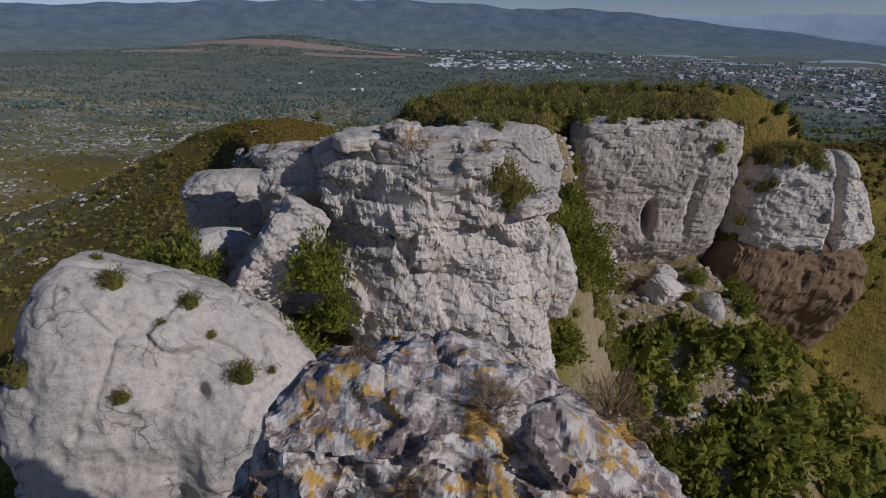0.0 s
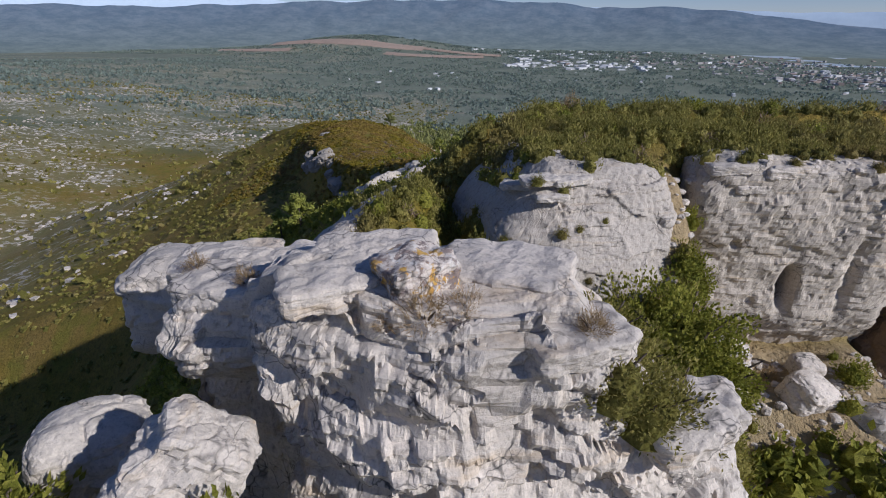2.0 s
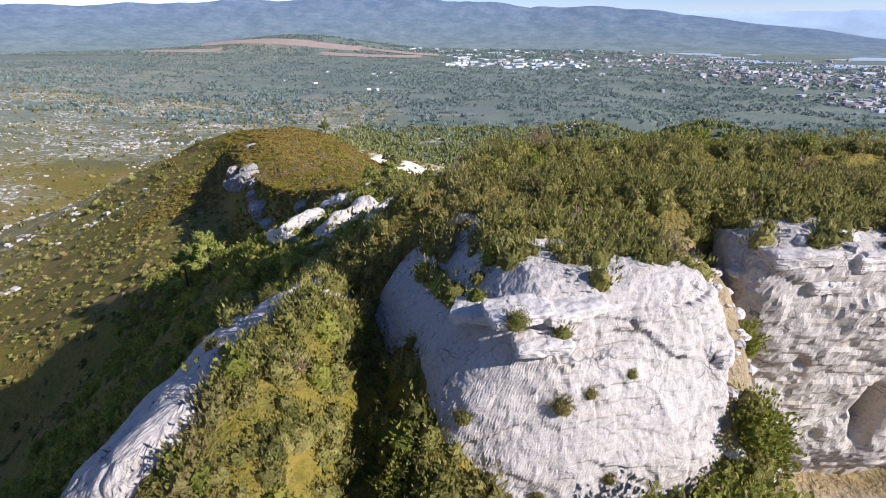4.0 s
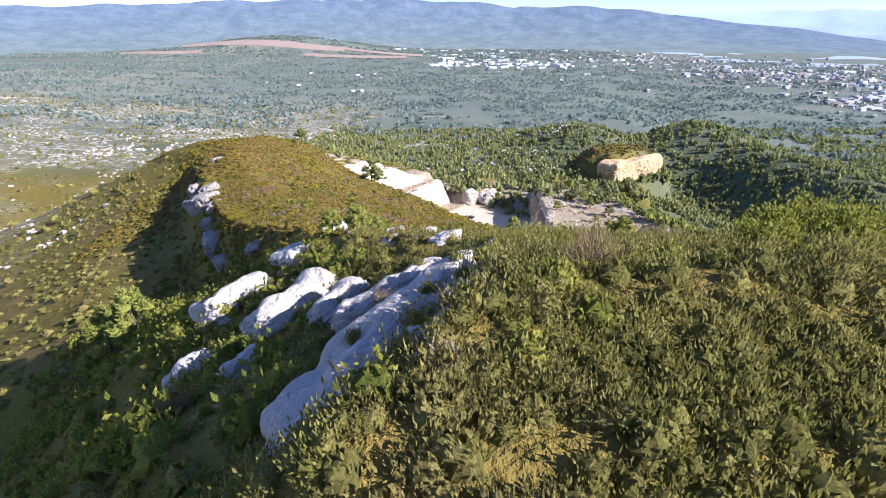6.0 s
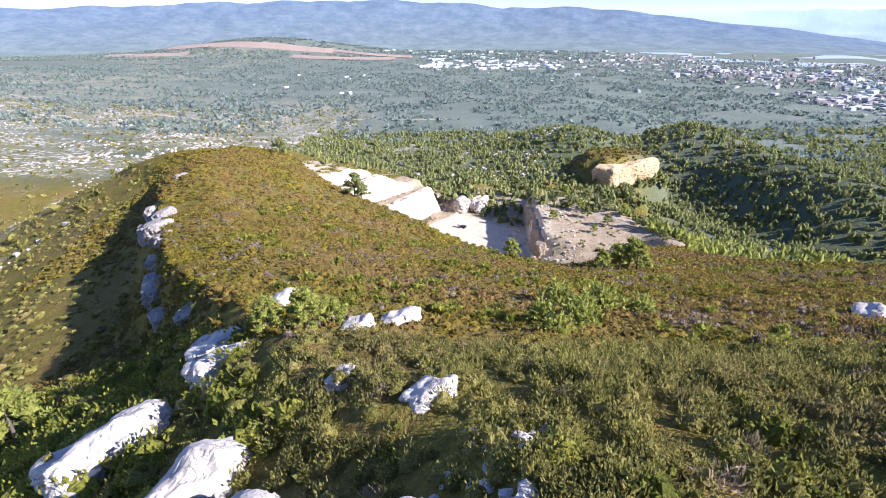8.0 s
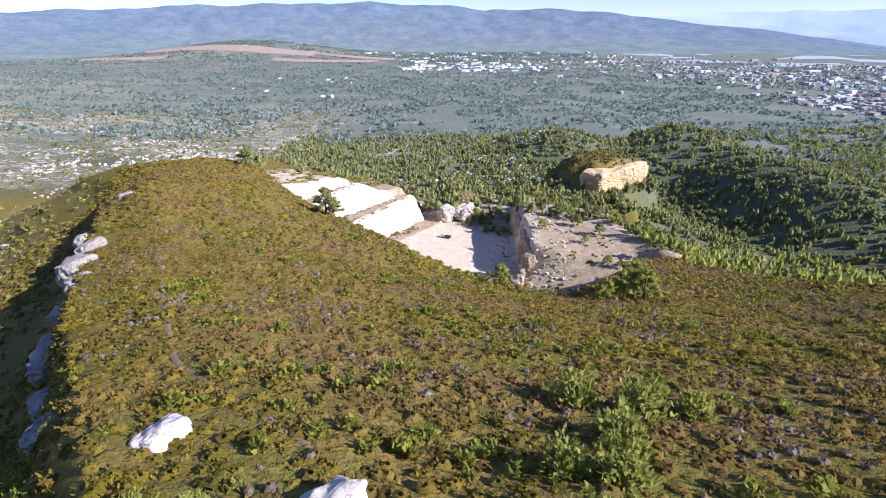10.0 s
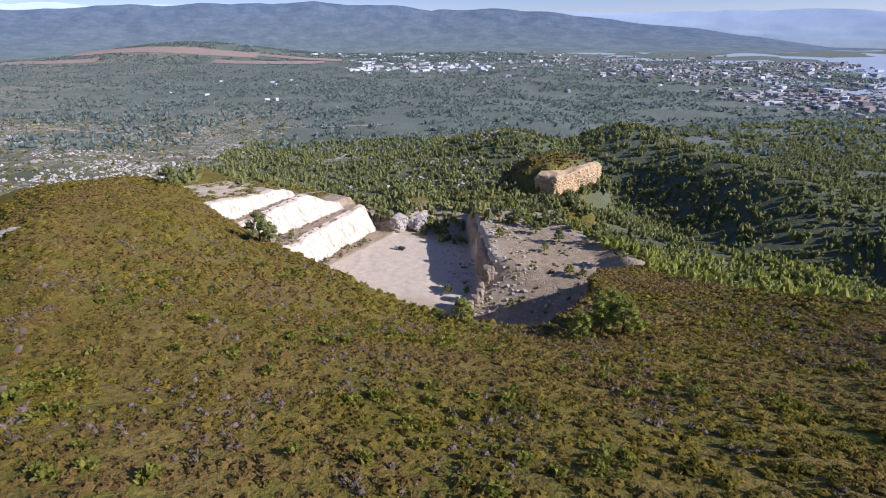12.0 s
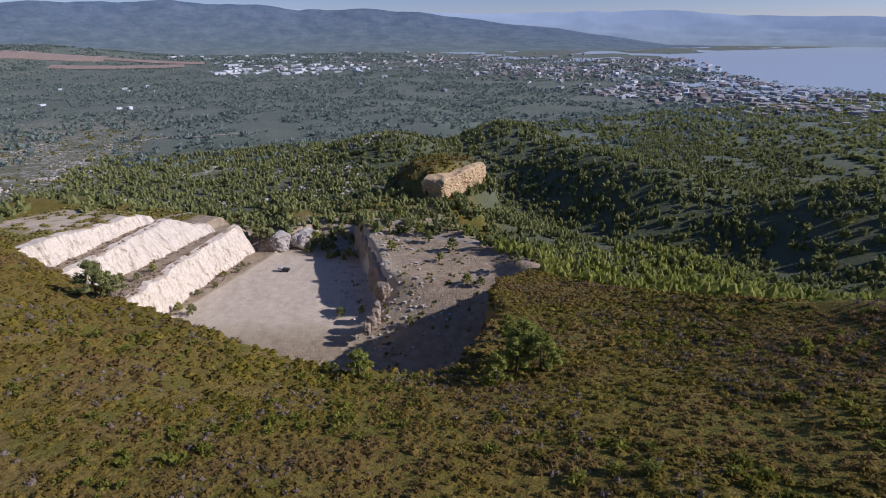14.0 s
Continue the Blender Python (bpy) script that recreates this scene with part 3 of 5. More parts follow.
# rocks follow
def main_shape(p):
    x, y, z = p.T
    h = (z + 5.3) / 10.6
    # the face leans back towards the top, its foot flares to the right and is cut off on the left
    front = ease(1.0, -1.8, y)
    y = y + front * (1.0 * ease(0.25, 1.0, h) - 0.5 * ease(0.4, 0.1, h))
    x = x + np.where(x > 0, 0.3 * ease(0.85, 0.45, h) + 0.6 * ease(0.35, 0.1, h) - 0.25, 0)
    x = x + np.where(x < 0, 1.3 * ease(0.55, 0.1, h) - 0.4 * ease(0.7, 0.95, h), 0)
    y = y + front * 1.0 * ease(-0.6, -3.4, x) * ease(0.02, 0.3, h)
    # the top steps down to the right
    z = z - ease(0.45, 1.0, h) * (0.75 * ease(0.7, 1.5, x) + 0.95 * ease(1.5, 2.4, x))
    for cx, ch, rx, rh, deep in ((2.2, 0.24, 1.0, 0.06, 1.2), (0.5, 0.33, 0.35, 0.03, 0.45), (1.7, 0.36, 0.3, 0.03, 0.4), (-0.6, 0.62, 1.3, 0.05, 0.35)):
        y = y + front * (deep * np.exp(-(((x - cx) / rx) ** 2) - ((h - ch) / rh) ** 2))
    return np.stack([x, y, z], -1)


def buttress_shape(p):
    x, y, z = p.T
    # undercut below the top ledges, deepest towards the left
    y = y + ease(0.8, -1.2, y) * (1.3 * ease(2.6, 1.4, z) * ease(1.5, -1.5, x) + 0.5 * ease(3.2, 2.6, z))
    return np.stack([x, y, z], -1)


def second_shape(p):
    x, y, z = p.T
    y = y + 1.5 * ease(3, -5, y) * ease(-1.0, 4.0, z)
    x = x - np.where(x < 0, 1.8 * ease(2.0, -3.0, z), 0)
    # the left shoulder falls away to the gully
    z = z - (0.10 * np.maximum(-x, 0) + 0.75 * np.maximum(-x - 1.4, 0)) * ease(-3, 4, z)
    return np.stack([x, y, z], -1)


def right_shape(p):
    x, y, z = p.T
    front = ease(2, -3.5, y)
    y = y + front * (-0.4 * ease(1.0, 3.0, z) + 1.2 * ease(-2.0, -5.0, z))
    cave = np.exp(-(((x + 0.1) / 0.34) ** 2) - ((z + 0.4) / 1.0) ** 2) + 0.2 * np.exp(-(((x - 3.0) / 0.3) ** 2) - ((z - 0.5) / 2.2) ** 2)
    y = y + 2.4 * front * cave
    return np.stack([x, y, z], -1)


def boulder_shape(p):
    x, y, z = p.T
    z = z - ease(-3.5, 4.0, z) * (0.50 * np.maximum(x + 1.6, 0) + 0.30 * np.maximum(-1.6 - x, 0))
    y = y + ease(0.8, -2.3, y) * 0.30 * np.maximum(z, 0)
    groove = np.exp(-(((x - 0.3 - 0.2 * z) / 0.45) ** 2)) * ease(1.5, -1.0, z)
    return np.stack([x, y + np.where(y < 0, 0.5 * groove, 0), z], -1)


def lichen_shape(p):
    x, y, z = p.T
    z = z - ease(-1.5, 1.8, z) * (0.55 * ease(-0.2, 1.7, x) + 0.9 * ease(-0.9, -1.7, x))
    return np.stack([x, y, z], -1)


def butte_shape(p):
    x, y, z = p.T
    grow = 1 - 0.30 * ease(-1.5, 4.3, z) - 0.15 * ease(-2.0, -4.0, z)
    x = x * grow + 0.7 * np.exp(-((x - 1.4) / 0.4) ** 2) * 0
    y = y + ease(2, -3.5, y) * 1.3 * np.exp(-(((x - 1.6) / 0.35) ** 2))
    return np.stack([x, y * grow, z], -1)


def spur_shape(p):
    x, y, z = p.T
    lean = ease(-8, 8, z)
    return np.stack([x * (0.45 + 0.6 * lean), y * (0.6 + 0.4 * lean) + 2.0 * (1 - lean), z], -1)


rocks = [
    place_rock("cliff_block", "tall grey-white limestone block with bedding ledges and shallow caves", rock_mesh("cliff_block", (6.6, 3.7, 10.6), 8, 140, 1.0, 0.06, 0.65, 0.06, 0.015, 0.10, ROCK_GREY, main_shape, 0.42, 1.0), -0.85, 17.65, 141.9, 12),
    place_rock("cliff_foot", "grey limestone foot of the tall block", rock_mesh("cliff_foot", (7.6, 4.2, 11.0), 4, 56, 2.2, 0.08, 0.8, 0.05, 0.02, 0.1, ROCK_GREY, None, 0.5, 0.9), -0.1, 17.7, 132.6, 12),
    place_rock("crag_base", "grey limestone pillar under the lichen-spotted crag", rock_mesh("crag_base", (4.6, 3.2, 12.0), 4, 40, 4.4, 0.08, 0.5, mat=ROCK_GREY), -0.6, 6.0, 138.2, 0),
    place_rock("cliff_buttress", "shaded limestone buttress beside a taller block", rock_mesh("cliff_buttress", (4.0, 2.6, 8.4), 6, 80, 2.0, 0.06, 0.9, 0.05, 0.02, 0.0, ROCK_GREY, buttress_shape, 0.4, 0.6), -4.85, 19.1, 142.3, 16),
    place_rock("rock_tongue", "pale smooth limestone tongue jutting from the cliff", rock_mesh("rock_tongue", (2.2, 3.4, 3.4), 3, 36, 2.5, 0.06, 0.3), 2.6, 20.4, 141.8, 10),
    place_rock("boulder", "big pale rounded limestone boulder with pits and tufts", rock_mesh("boulder", (6.6, 5.0, 8.4), 3.0, 110, 3.0, 0.075, 0.35, 0.2, 0.022, 0.30, ROCK_WHITE, boulder_shape, 0.7, 0.5, True, True), -6.8, 12.7, 141.5, 10, (0, -4)),
    place_rock("lichen_rock", "rough limestone crag spotted with orange and grey lichen", rock_mesh("lichen_rock", (3.8, 1.7, 4.6), 3.0, 120, 4.0, 0.10, 0.5, 0.1, 0.03, 0.0, ROCK_LICHEN, lichen_shape, 0.22, 1.1, grit=3.2), -0.7, 5.25, 145.85, -4, (-10, 0)),
    place_rock("leaning_slab", "grey limestone slab leaning against the cliff block", rock_mesh("leaning_slab", (1.4, 1.0, 3.6), 6, 44, 5.0, 0.10, 0.4, mat=ROCK_GREY, bed_size=0.4, blocky=1.3), -5.5, 15.7, 144.1, 25, (0, 38)),
    place_rock("boulder", "angular white boulder below the buttress", rock_mesh("boulder_angular", (1.9, 1.6, 1.6), 3.5, 36, 5.5, 0.08, 0.2), -7.6, 17.2, 143.6, 40),
    place_rock("boulder", "low white boulder among scrub behind the cliff", rock_mesh("boulder_flat", (3.7, 2.7, 2.7), 3.6, 60, 6.0, 0.08, 0.8, mat=ROCK_WHITE, bed_size=0.7, blocky=0.5, smooth=True), -9.6, 23.4, 143.2, 20),
    place_rock("boulder", "rounded white boulder in scrub", rock_mesh("boulder_low", (4.4, 3.0, 2.5), 2.8, 70, 7.0, 0.08, 0.3, pits=0.15, mat=ROCK_WHITE, blocky=0.6), -2.3, 23.2, 142.7, -10),
    place_rock("rock_shelf", "white rock shelf at the scarp edge", rock_mesh("rock_shelf", (4.4, 2.6, 2.6), 3, 60, 8.0, 0.09, 0.3, mat=ROCK_WHITE, blocky=0.3, smooth=True, calm=True), -5.0, 21.4, 143.35, 24),
    place_rock("cliff_block", "broad white limestone block with scrub growing on top", rock_mesh("cliff_block_second", (10.2, 11.0, 10.6), 6, 130, 9.0, 0.045, 1.1, 0.08, 0.012, 0.12, ROCK_PALE, second_shape, 0.42, 0.36, False, True), 1.0, 39.2, 139.1, 20),
    place_rock("rock_ramp", "white limestone ramp dipping down the scarp", rock_mesh("rock_ramp", (4.4, 11.6, 4.6), 4.0, 64, 10.0, 0.06, 0.6, -0.3, 0.02, 0, ROCK_PALE, None, 0.4, 0.9), -8.6, 37.2, 139.0, -18, (6, -34)),
    place_rock("cliff_wall", "grey limestone cliff with a narrow cave and scrub on top", rock_mesh("cliff_wall", (12.2, 8.0, 13.6), 9, 88, 11.0, 0.035, 1.1, 0.0, 0.015, 0.06, ROCK_WALL, right_shape, 0.6, 0.5), 14.1, 44.2, 137.3, 3),
    place_rock("butte", "rounded limestone butte standing on brown marl", rock_mesh("butte", (11.4, 8.0, 8.6), 4.0, 70, 12.0, 0.07, 0.5, 0, 0.02, 0.14, ROCK_GREY, butte_shape, 0.6, 0.8), 26.7, 43.8, 137.2, 0),
    place_rock("marl_spur", "brown crumbling marl spur under the limestone butte", rock_mesh("marl_spur", (13.0, 10.0, 21.0), 4.5, 60, 13.0, 0.07, 0.4, 0, 0.02, 0, ROCK_EARTH, spur_shape, 0.7, 0.9), 26.6, 44.2, 125.2),
    place_rock("rock_pinnacle", "knobbly limestone pinnacle on a thin pedestal", rock_mesh("rock_pinnacle", (2.9, 2.4, 4.0), 2.6, 44, 14.0, 0.10, 0.6, mat=ROCK_GREY, bed_size=0.35), 8.5, 33.0, 135.6),
    place_rock("fallen_block", "angular fallen limestone block on the scree", rock_mesh("fallen_block", (2.6, 2.0, 2.2), 4, 26, 15.0, 0.07, 0.2, mat=ROCK_GREY), 14.4, 35.8, 132.9, 30, (15, 20)),
    place_rock("fallen_block", "angular fallen limestone block on the scree", rock_mesh("fallen_block_long", (3.4, 1.8, 2.2), 4, 26, 16.0, 0.07, 0.2, mat=ROCK_GREY), 16.7, 35.2, 131.9, -35, (10, -25)),
    place_rock("fallen_block", "small fallen limestone block under the cliff", rock_mesh("fallen_block_small", (1.6, 1.3, 1.2), 4, 30, 17.0, 0.07, 0.2, mat=ROCK_GREY), 15.2, 38.0, 133.3, 10, (12, 8)),
]

# thin bedding slabs that lie on the cliff tops
for i, (x, y, z, sx, sy, sz, turn) in enumerate(((-6.1, 19.5, 146.2, 1.9, 1.3, 0.5, 15), (-5.5, 18.5, 146.35, 1.7, 1.2, 0.4, -8), (-4.3, 19.2, 146.4, 1.9, 1.4, 0.45, -20), (-3.0, 18.7, 146.95, 2.0, 1.3, 0.45, 10), (-2.1, 17.5, 147.3, 1.0, 0.8, 0.55, 40), (-3.3, 17.3, 147.1, 1.3, 0.9, 0.4, 30), (-1.0, 18.3, 147.05, 2.0, 1.4, 0.4, -15), (0.0, 17.2, 146.7, 1.4, 1.0, 0.4, 25), (1.6, 17.4, 145.3, 1.3, 0.9, 0.5, 35), (2.0, 18.0, 145.2, 1.1, 0.9, 0.5, 10),
                                                  (0.0, 35.6, 143.7, 1.8, 1.2, 0.35, 18), (1.4, 36.0, 143.7, 2.0, 1.3, 0.35, 25), (3.0, 36.8, 143.5, 1.9, 1.2, 0.4, 28), (4.8, 38.0, 143.3, 1.8, 1.4, 0.4, 35), (0.6, 35.0, 143.1, 1.5, 0.9, 0.35, 10), (-1.0, 36.4, 143.2, 1.6, 1.1, 0.35, -12),
                                                  (10.2, 40.3, 143.6, 3.0, 1.4, 0.6, 8), (12.8, 40.5, 143.5, 2.8, 1.4, 0.7, 12), (15.4, 41.0, 143.4, 3.0, 1.5, 0.6, 14), (17.8, 41.6, 143.3, 2.6, 1.6, 0.6, 10), (11.5, 40.2, 142.6, 2.6, 1.0, 0.5, 12), (16.4, 41.0, 142.5, 2.4, 1.0, 0.5, 12))):
    rocks.append(place_rock("ledge_slab", "thin weathered limestone slab lying on the cliff top", rock_mesh("ledge_slab", (sx, sy, sz), 7, 24, 120.0 + i, 0.12, 0.3, mat=ROCK_LICHEN if sz == 0.55 else ROCK if y > 30 and x < 8 else ROCK_GREY, bed_size=0.2, blocky=1.0), x, y, z, turn, (2, -3), "ledge slabs"))

# slabs tilted down the scarp, each from its upper to its lower end
for i, (top, foot, wide, thick) in enumerate((
        ((-16.0, 72.2, 134.3), (-19.2, 68.6, 131.6), 3.2, 3.6), ((-9.7, 66.6, 136.7), (-12.8, 62.0, 135.6), 2.0, 2.8), ((-7.0, 62.8, 138.0), (-8.5, 59.8, 137.6), 1.3, 2.2),
        ((-2.4, 60.5, 140.8), (-6.3, 56.2, 138.8), 1.7, 2.6), ((-1.1, 57.4, 141.9), (-3.9, 52.6, 141.2), 2.0, 2.8), ((-2.4, 52.6, 141.9), (-5.4, 46.4, 142.9), 2.4, 3.4),
        ((-11.2, 58.6, 136.2), (-12.3, 55.8, 136.2), 1.7, 2.2), ((-15.8, 61.6, 134.2), (-16.6, 59.0, 133.6), 1.2, 1.8), ((-16.6, 82.4, 131.9), (-18.0, 80.2, 131.0), 1.6, 1.8), ((-15.4, 79.2, 131.9), (-17.0, 77.4, 131.0), 1.6, 1.4))):
    top, foot = Vector(top), Vector(foot)
    c, d = (top + foot) / 2, top - foot
    rocks.append(place_rock("tilted_slab", "white limestone slab tilted down the scarp between scrub", rock_mesh("tilted_slab", (wide * (1.45 if i < 3 else 1.15), d.length * 1.12, thick), 4.2, 44, 20.0 + i, 0.15, 0.8, -0.5, 0.02, 0.0, ROCK_WHITE, None, 0.35, 0.75),
                            c.x + 0.3, c.y, c.z - 0.36 * thick, -math.degrees(math.atan2(d.x, d.y)), (4, -36), "slabs along the scarp"))

# each cliff stands as one body of blocks and ledges
def gather(name, label, members, part_names):
    whole = thing(name, *members[0].location, label, "cliff")
    bpy.context.view_layer.update()
    for ob, part_name in zip(members, part_names):
        at = ob.matrix_world.copy()
        ob.parent = whole
        ob.matrix_parent_inverse = whole.matrix_world.inverted()
        ob.matrix_world = at
        ob.name = part_name
        if "category" in ob:
            del ob["category"]
        if "group" in ob:
            del ob["group"]


ledges = [ob for ob in rocks if ob.name.startswith("ledge_slab")]
named = {ob.data.name: ob for ob in rocks}
first = [named[k] for k in ("cliff_block", "cliff_foot", "cliff_buttress", "rock_tongue")] + [ob for ob in ledges if ob.location.y < 25]
gather("limestone_cliff", "tall grey-white limestone cliff with bedding ledges and shallow caves", first, ["block", "foot", "buttress", "tongue"] + ["ledge"] * 30)
second = [named["cliff_block_second"]] + [ob for ob in ledges if ob.location.y > 25 and ob.location.x < 8]
gather("white_cliff", "broad white limestone cliff with scrub growing on top", second, ["block"] + ["ledge"] * 30)
third = [named["cliff_wall"]] + [ob for ob in ledges if ob.location.y > 25 and ob.location.x > 8]
gather("grey_cliff", "grey limestone cliff with a narrow cave and scrub on top", third, ["face"] + ["ledge"] * 30)
gather("butte", "rounded limestone butte standing on a brown marl spur", [named["butte"], named["marl_spur"]], ["cap", "spur"])

# small white outcrops that break the heath behind the slabs
for i, (x, y, size) in enumerate(((-15.9, 79.6, 3.1), (-13.6, 75.2, 3.1), (-4.4, 80.2, 2.5), (-6.6, 77.2, 2.0), (-13.4, 86.1, 2.2), (-2.0, 66.2, 1.7), (-5.5, 68.4, 1.2), (34.1, 89.4, 2.6))):
    rocks.append(place_rock("heath_outcrop", "small white limestone outcrop in the heath", rock_mesh("heath_outcrop", (size * 0.8, size * 1.1, size * 0.55), 4.5, 18, 140.0 + i, 0.16, 1.0, mat=ROCK, bed_size=0.3, blocky=1.4), x, y, float(land(x, y)) + 0.02 * size, -25 - 10 * (i % 3), (0, -22), "outcrops in the heath"))

# grey outcrops along the crest of the ridge
r_ = np.random.default_rng(5)
for i, (x, y, size) in enumerate(((-37.5, 110, 4.0), (-40, 114, 3.4), (-43, 121, 3.2), (-49, 134, 5.0), (-52.5, 139, 5.5), (-53, 143, 4.0), (-61, 152, 5.0), (-62, 157, 4.5), (-66, 178, 3.5), (-34, 104, 3.0), (-24, 92, 2.6), (-45, 127, 3.0))):
    rocks.append(place_rock("crest_outcrop", "grey limestone outcrop breaking out of the ridge crest", rock_mesh("crest_outcrop", (size * 0.7, size * 1.1, size * 0.7), 4.5, 26, 40.0 + i, 0.14, 1.2, mat=ROCK_DARK, bed_size=0.5, blocky=1.6), x, y, float(land(x, y)) - 0.16 * size, float(r_.uniform(-30, 30)), (0, -20), "crest outcrops"))


# ---- quarry faces ----
def cut_wall(name, label, a0, a1, foot_s, top_s, z0, top_z, seed, mat=ROCK_CUT):
    """A quarried face that runs along the bench, with ragged top and drill-broken relief."""
    na, nz = int((a1 - a0) / 0.5), 34
    a, h = np.meshgrid(np.linspace(a0, a1, na), np.linspace(0, 1, nz))
    top = top_z(a) + 0.7 * fbm(np.stack([a / 7, a * 0 + seed, a * 0], -1), 3)
    z = z0 - 1.0 + (top - z0 + 1.0) * h
    q = np.stack([a, z * 0.35, a * 0 + seed * 7], -1)
    line = mix(foot_s(a) + 0.4, top_s(a), h ** 1.3)
    s = line + 1.1 * fbm(q / 6, 3) + 0.5 * planes(q / 2.6) + 0.35 * facets(q / 3.0) + 0.25 * facets(q / 1.1)
    s = np.where(h > 0.999, top_s(a) - 3.0, s)
    x, y = -38.6 + a * QA[0] + s * QS[0], 293.7 + a * QA[1] + s * QS[1]
    i = np.arange(a.size).reshape(a.shape)
    f = np.stack([i[:-1, :-1], i[:-1, 1:], i[1:, 1:], i[1:, :-1]], -1).reshape(-1, 4)
    ob = new(name, mesh_from(name, np.stack([x, y, z], -1).reshape(-1, 3), f, mat, False))
    return tagged(ob, label, "quarry face", kind="structure")


cut_wall("wall_lower", "bright cut limestone face above the quarry floor", -40, 67, low_s, low_top, 48, lambda a: 61.2 + 0 * a, 1.0)
cut_wall("wall_middle", "bright cut limestone face above the middle bench", -40, 57, lambda a: np.interp(a, (-40, 3, 55), (-20, -22.5, -23.5)), mid_top, 61, lambda a: mix(71.3, 64.8, ease(40, 56, a)), 2.0)
cut_wall("wall_upper", "bright cut limestone face above the upper bench", -40, 38, lambda a: np.interp(a, (-40, -12, 25, 40), (-31, -33, -37.5, -39)), up_top, 71, lambda a: 80.2 - 4.0 * ease(-12, 28, a) - 4.5 * ease(28, 44, a), 3.0)
place_rock("golden_crag", "golden cut limestone face of a wooded knoll", rock_mesh("golden_crag", (52, 16, 26), 14, 110, 60.0, 0.12, 0.5, 0, 0.08, 0, ROCK_GOLD, None, 3.6, 1.7), 126, 408.5, 50.5, 36)
for i, (x, y, size) in enumerate(((38, 262, 2.8), (41, 268, 4.4), (43.5, 276, 6.5), (45, 285, 8), (46.5, 295, 9), (47, 305, 8), (48, 316, 8), (49, 328, 7), (51, 340, 6), (36, 256, 3.5), (33, 252, 3), (30, 249, 2.5))):
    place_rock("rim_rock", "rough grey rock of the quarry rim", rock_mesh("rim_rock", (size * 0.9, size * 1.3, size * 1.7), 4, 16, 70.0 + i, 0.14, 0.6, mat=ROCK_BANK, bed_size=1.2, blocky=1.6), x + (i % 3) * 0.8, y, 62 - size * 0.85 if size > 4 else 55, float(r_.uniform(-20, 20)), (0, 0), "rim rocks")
for i, (x, y, z, sx, sy, sz) in enumerate(((22, 352, 51, 14, 9, 10), (10, 350, 52, 9, 8, 10))):
    place_rock("broken_crag", "broken pale crag at the end of the quarry face", rock_mesh("broken_crag", (sx, sy, sz), 3.2, 44, 89.0 + i, 0.22, 0.9, mat=ROCK_PALE, bed_size=1.4, blocky=1.8), x, y, z, 30)


def cut_bank(name, label, points, foot, seed, mat):
    """A steep broken bank from the edge of the slope down to the quarry."""
    line = np.array(points, float)
    d = np.concatenate([[0], np.cumsum(np.hypot(*np.diff(line, axis=0).T))])
    at = np.linspace(0, d[-1], int(d[-1] / 0.7))
    x, y = np.interp(at, d, line[:, 0]), np.interp(at, d, line[:, 1])
    tx, ty = np.gradient(x), np.gradient(y)
    n = np.hypot(tx, ty)
    A, H = np.meshgrid(at, np.linspace(0, 1, 34))
    q = np.stack([A, 40 * H, A * 0 + seed], -1)
    out = 9 * (1 - H) ** 1.5 + 2.2 * fbm(q / 9, 3) * ease(1, 0.85, H) + 0.8 * facets(q / 3.5) * ease(1, 0.9, H)
    px, py = x - ty / n * out, y + tx / n * out
    top = land(x + ty / n * 2.5, y - tx / n * 2.5) + 0.2
    z = foot + (top - foot) * H
    i = np.arange(A.size).reshape(A.shape)
    f = np.stack([i[:-1, :-1], i[:-1, 1:], i[1:, 1:], i[1:, :-1]], -1).reshape(-1, 4)
    return tagged(new(name, mesh_from(name, np.stack([px, py, z], -1).reshape(-1, 3), f, mat, False)), label, "quarry face", kind="structure")


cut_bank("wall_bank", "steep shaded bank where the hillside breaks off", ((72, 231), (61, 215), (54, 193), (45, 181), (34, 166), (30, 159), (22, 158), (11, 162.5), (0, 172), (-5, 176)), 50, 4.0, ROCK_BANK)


# ---- plants ----
from mathutils.bvhtree import BVHTree

bpy.context.view_layer.update()
ROCK_TREES = []
for ob in rocks:
    m_ = np.array(ob.matrix_world)
    co = np.empty(len(ob.data.vertices) * 3, np.float32)
    ob.data.vertices.foreach_get("co", co)
    co = co.reshape(-1, 3) @ m_[:3, :3].T + m_[:3, 3]
    quads_ = np.empty(len(ob.data.polygons) * 4, np.int32)
    ob.data.loops.foreach_get("vertex_index", quads_)
    ROCK_TREES.append((co.min(0), co.max(0), BVHTree.FromPolygons(co.tolist(), quads_.reshape(-1, 4).tolist())))


def top_of(x, y, z=None):
    """The height of the highest surface at a place, its steepness, and whether it is rock."""
    z, up, rock = float(land(x, y)) if z is None else z, 1.0, False
    for low, high, tree in ROCK_TREES:
        if low[0] < x < high[0] and low[1] < y < high[1] and high[2] > z:
            hit, normal, _, _ = tree.ray_cast(Vector((x, y, 170)), Vector((0, 0, -1)))
            if hit and hit.z > z:
                z, up, rock = hit.z, normal.z, True
    return z, up, rock


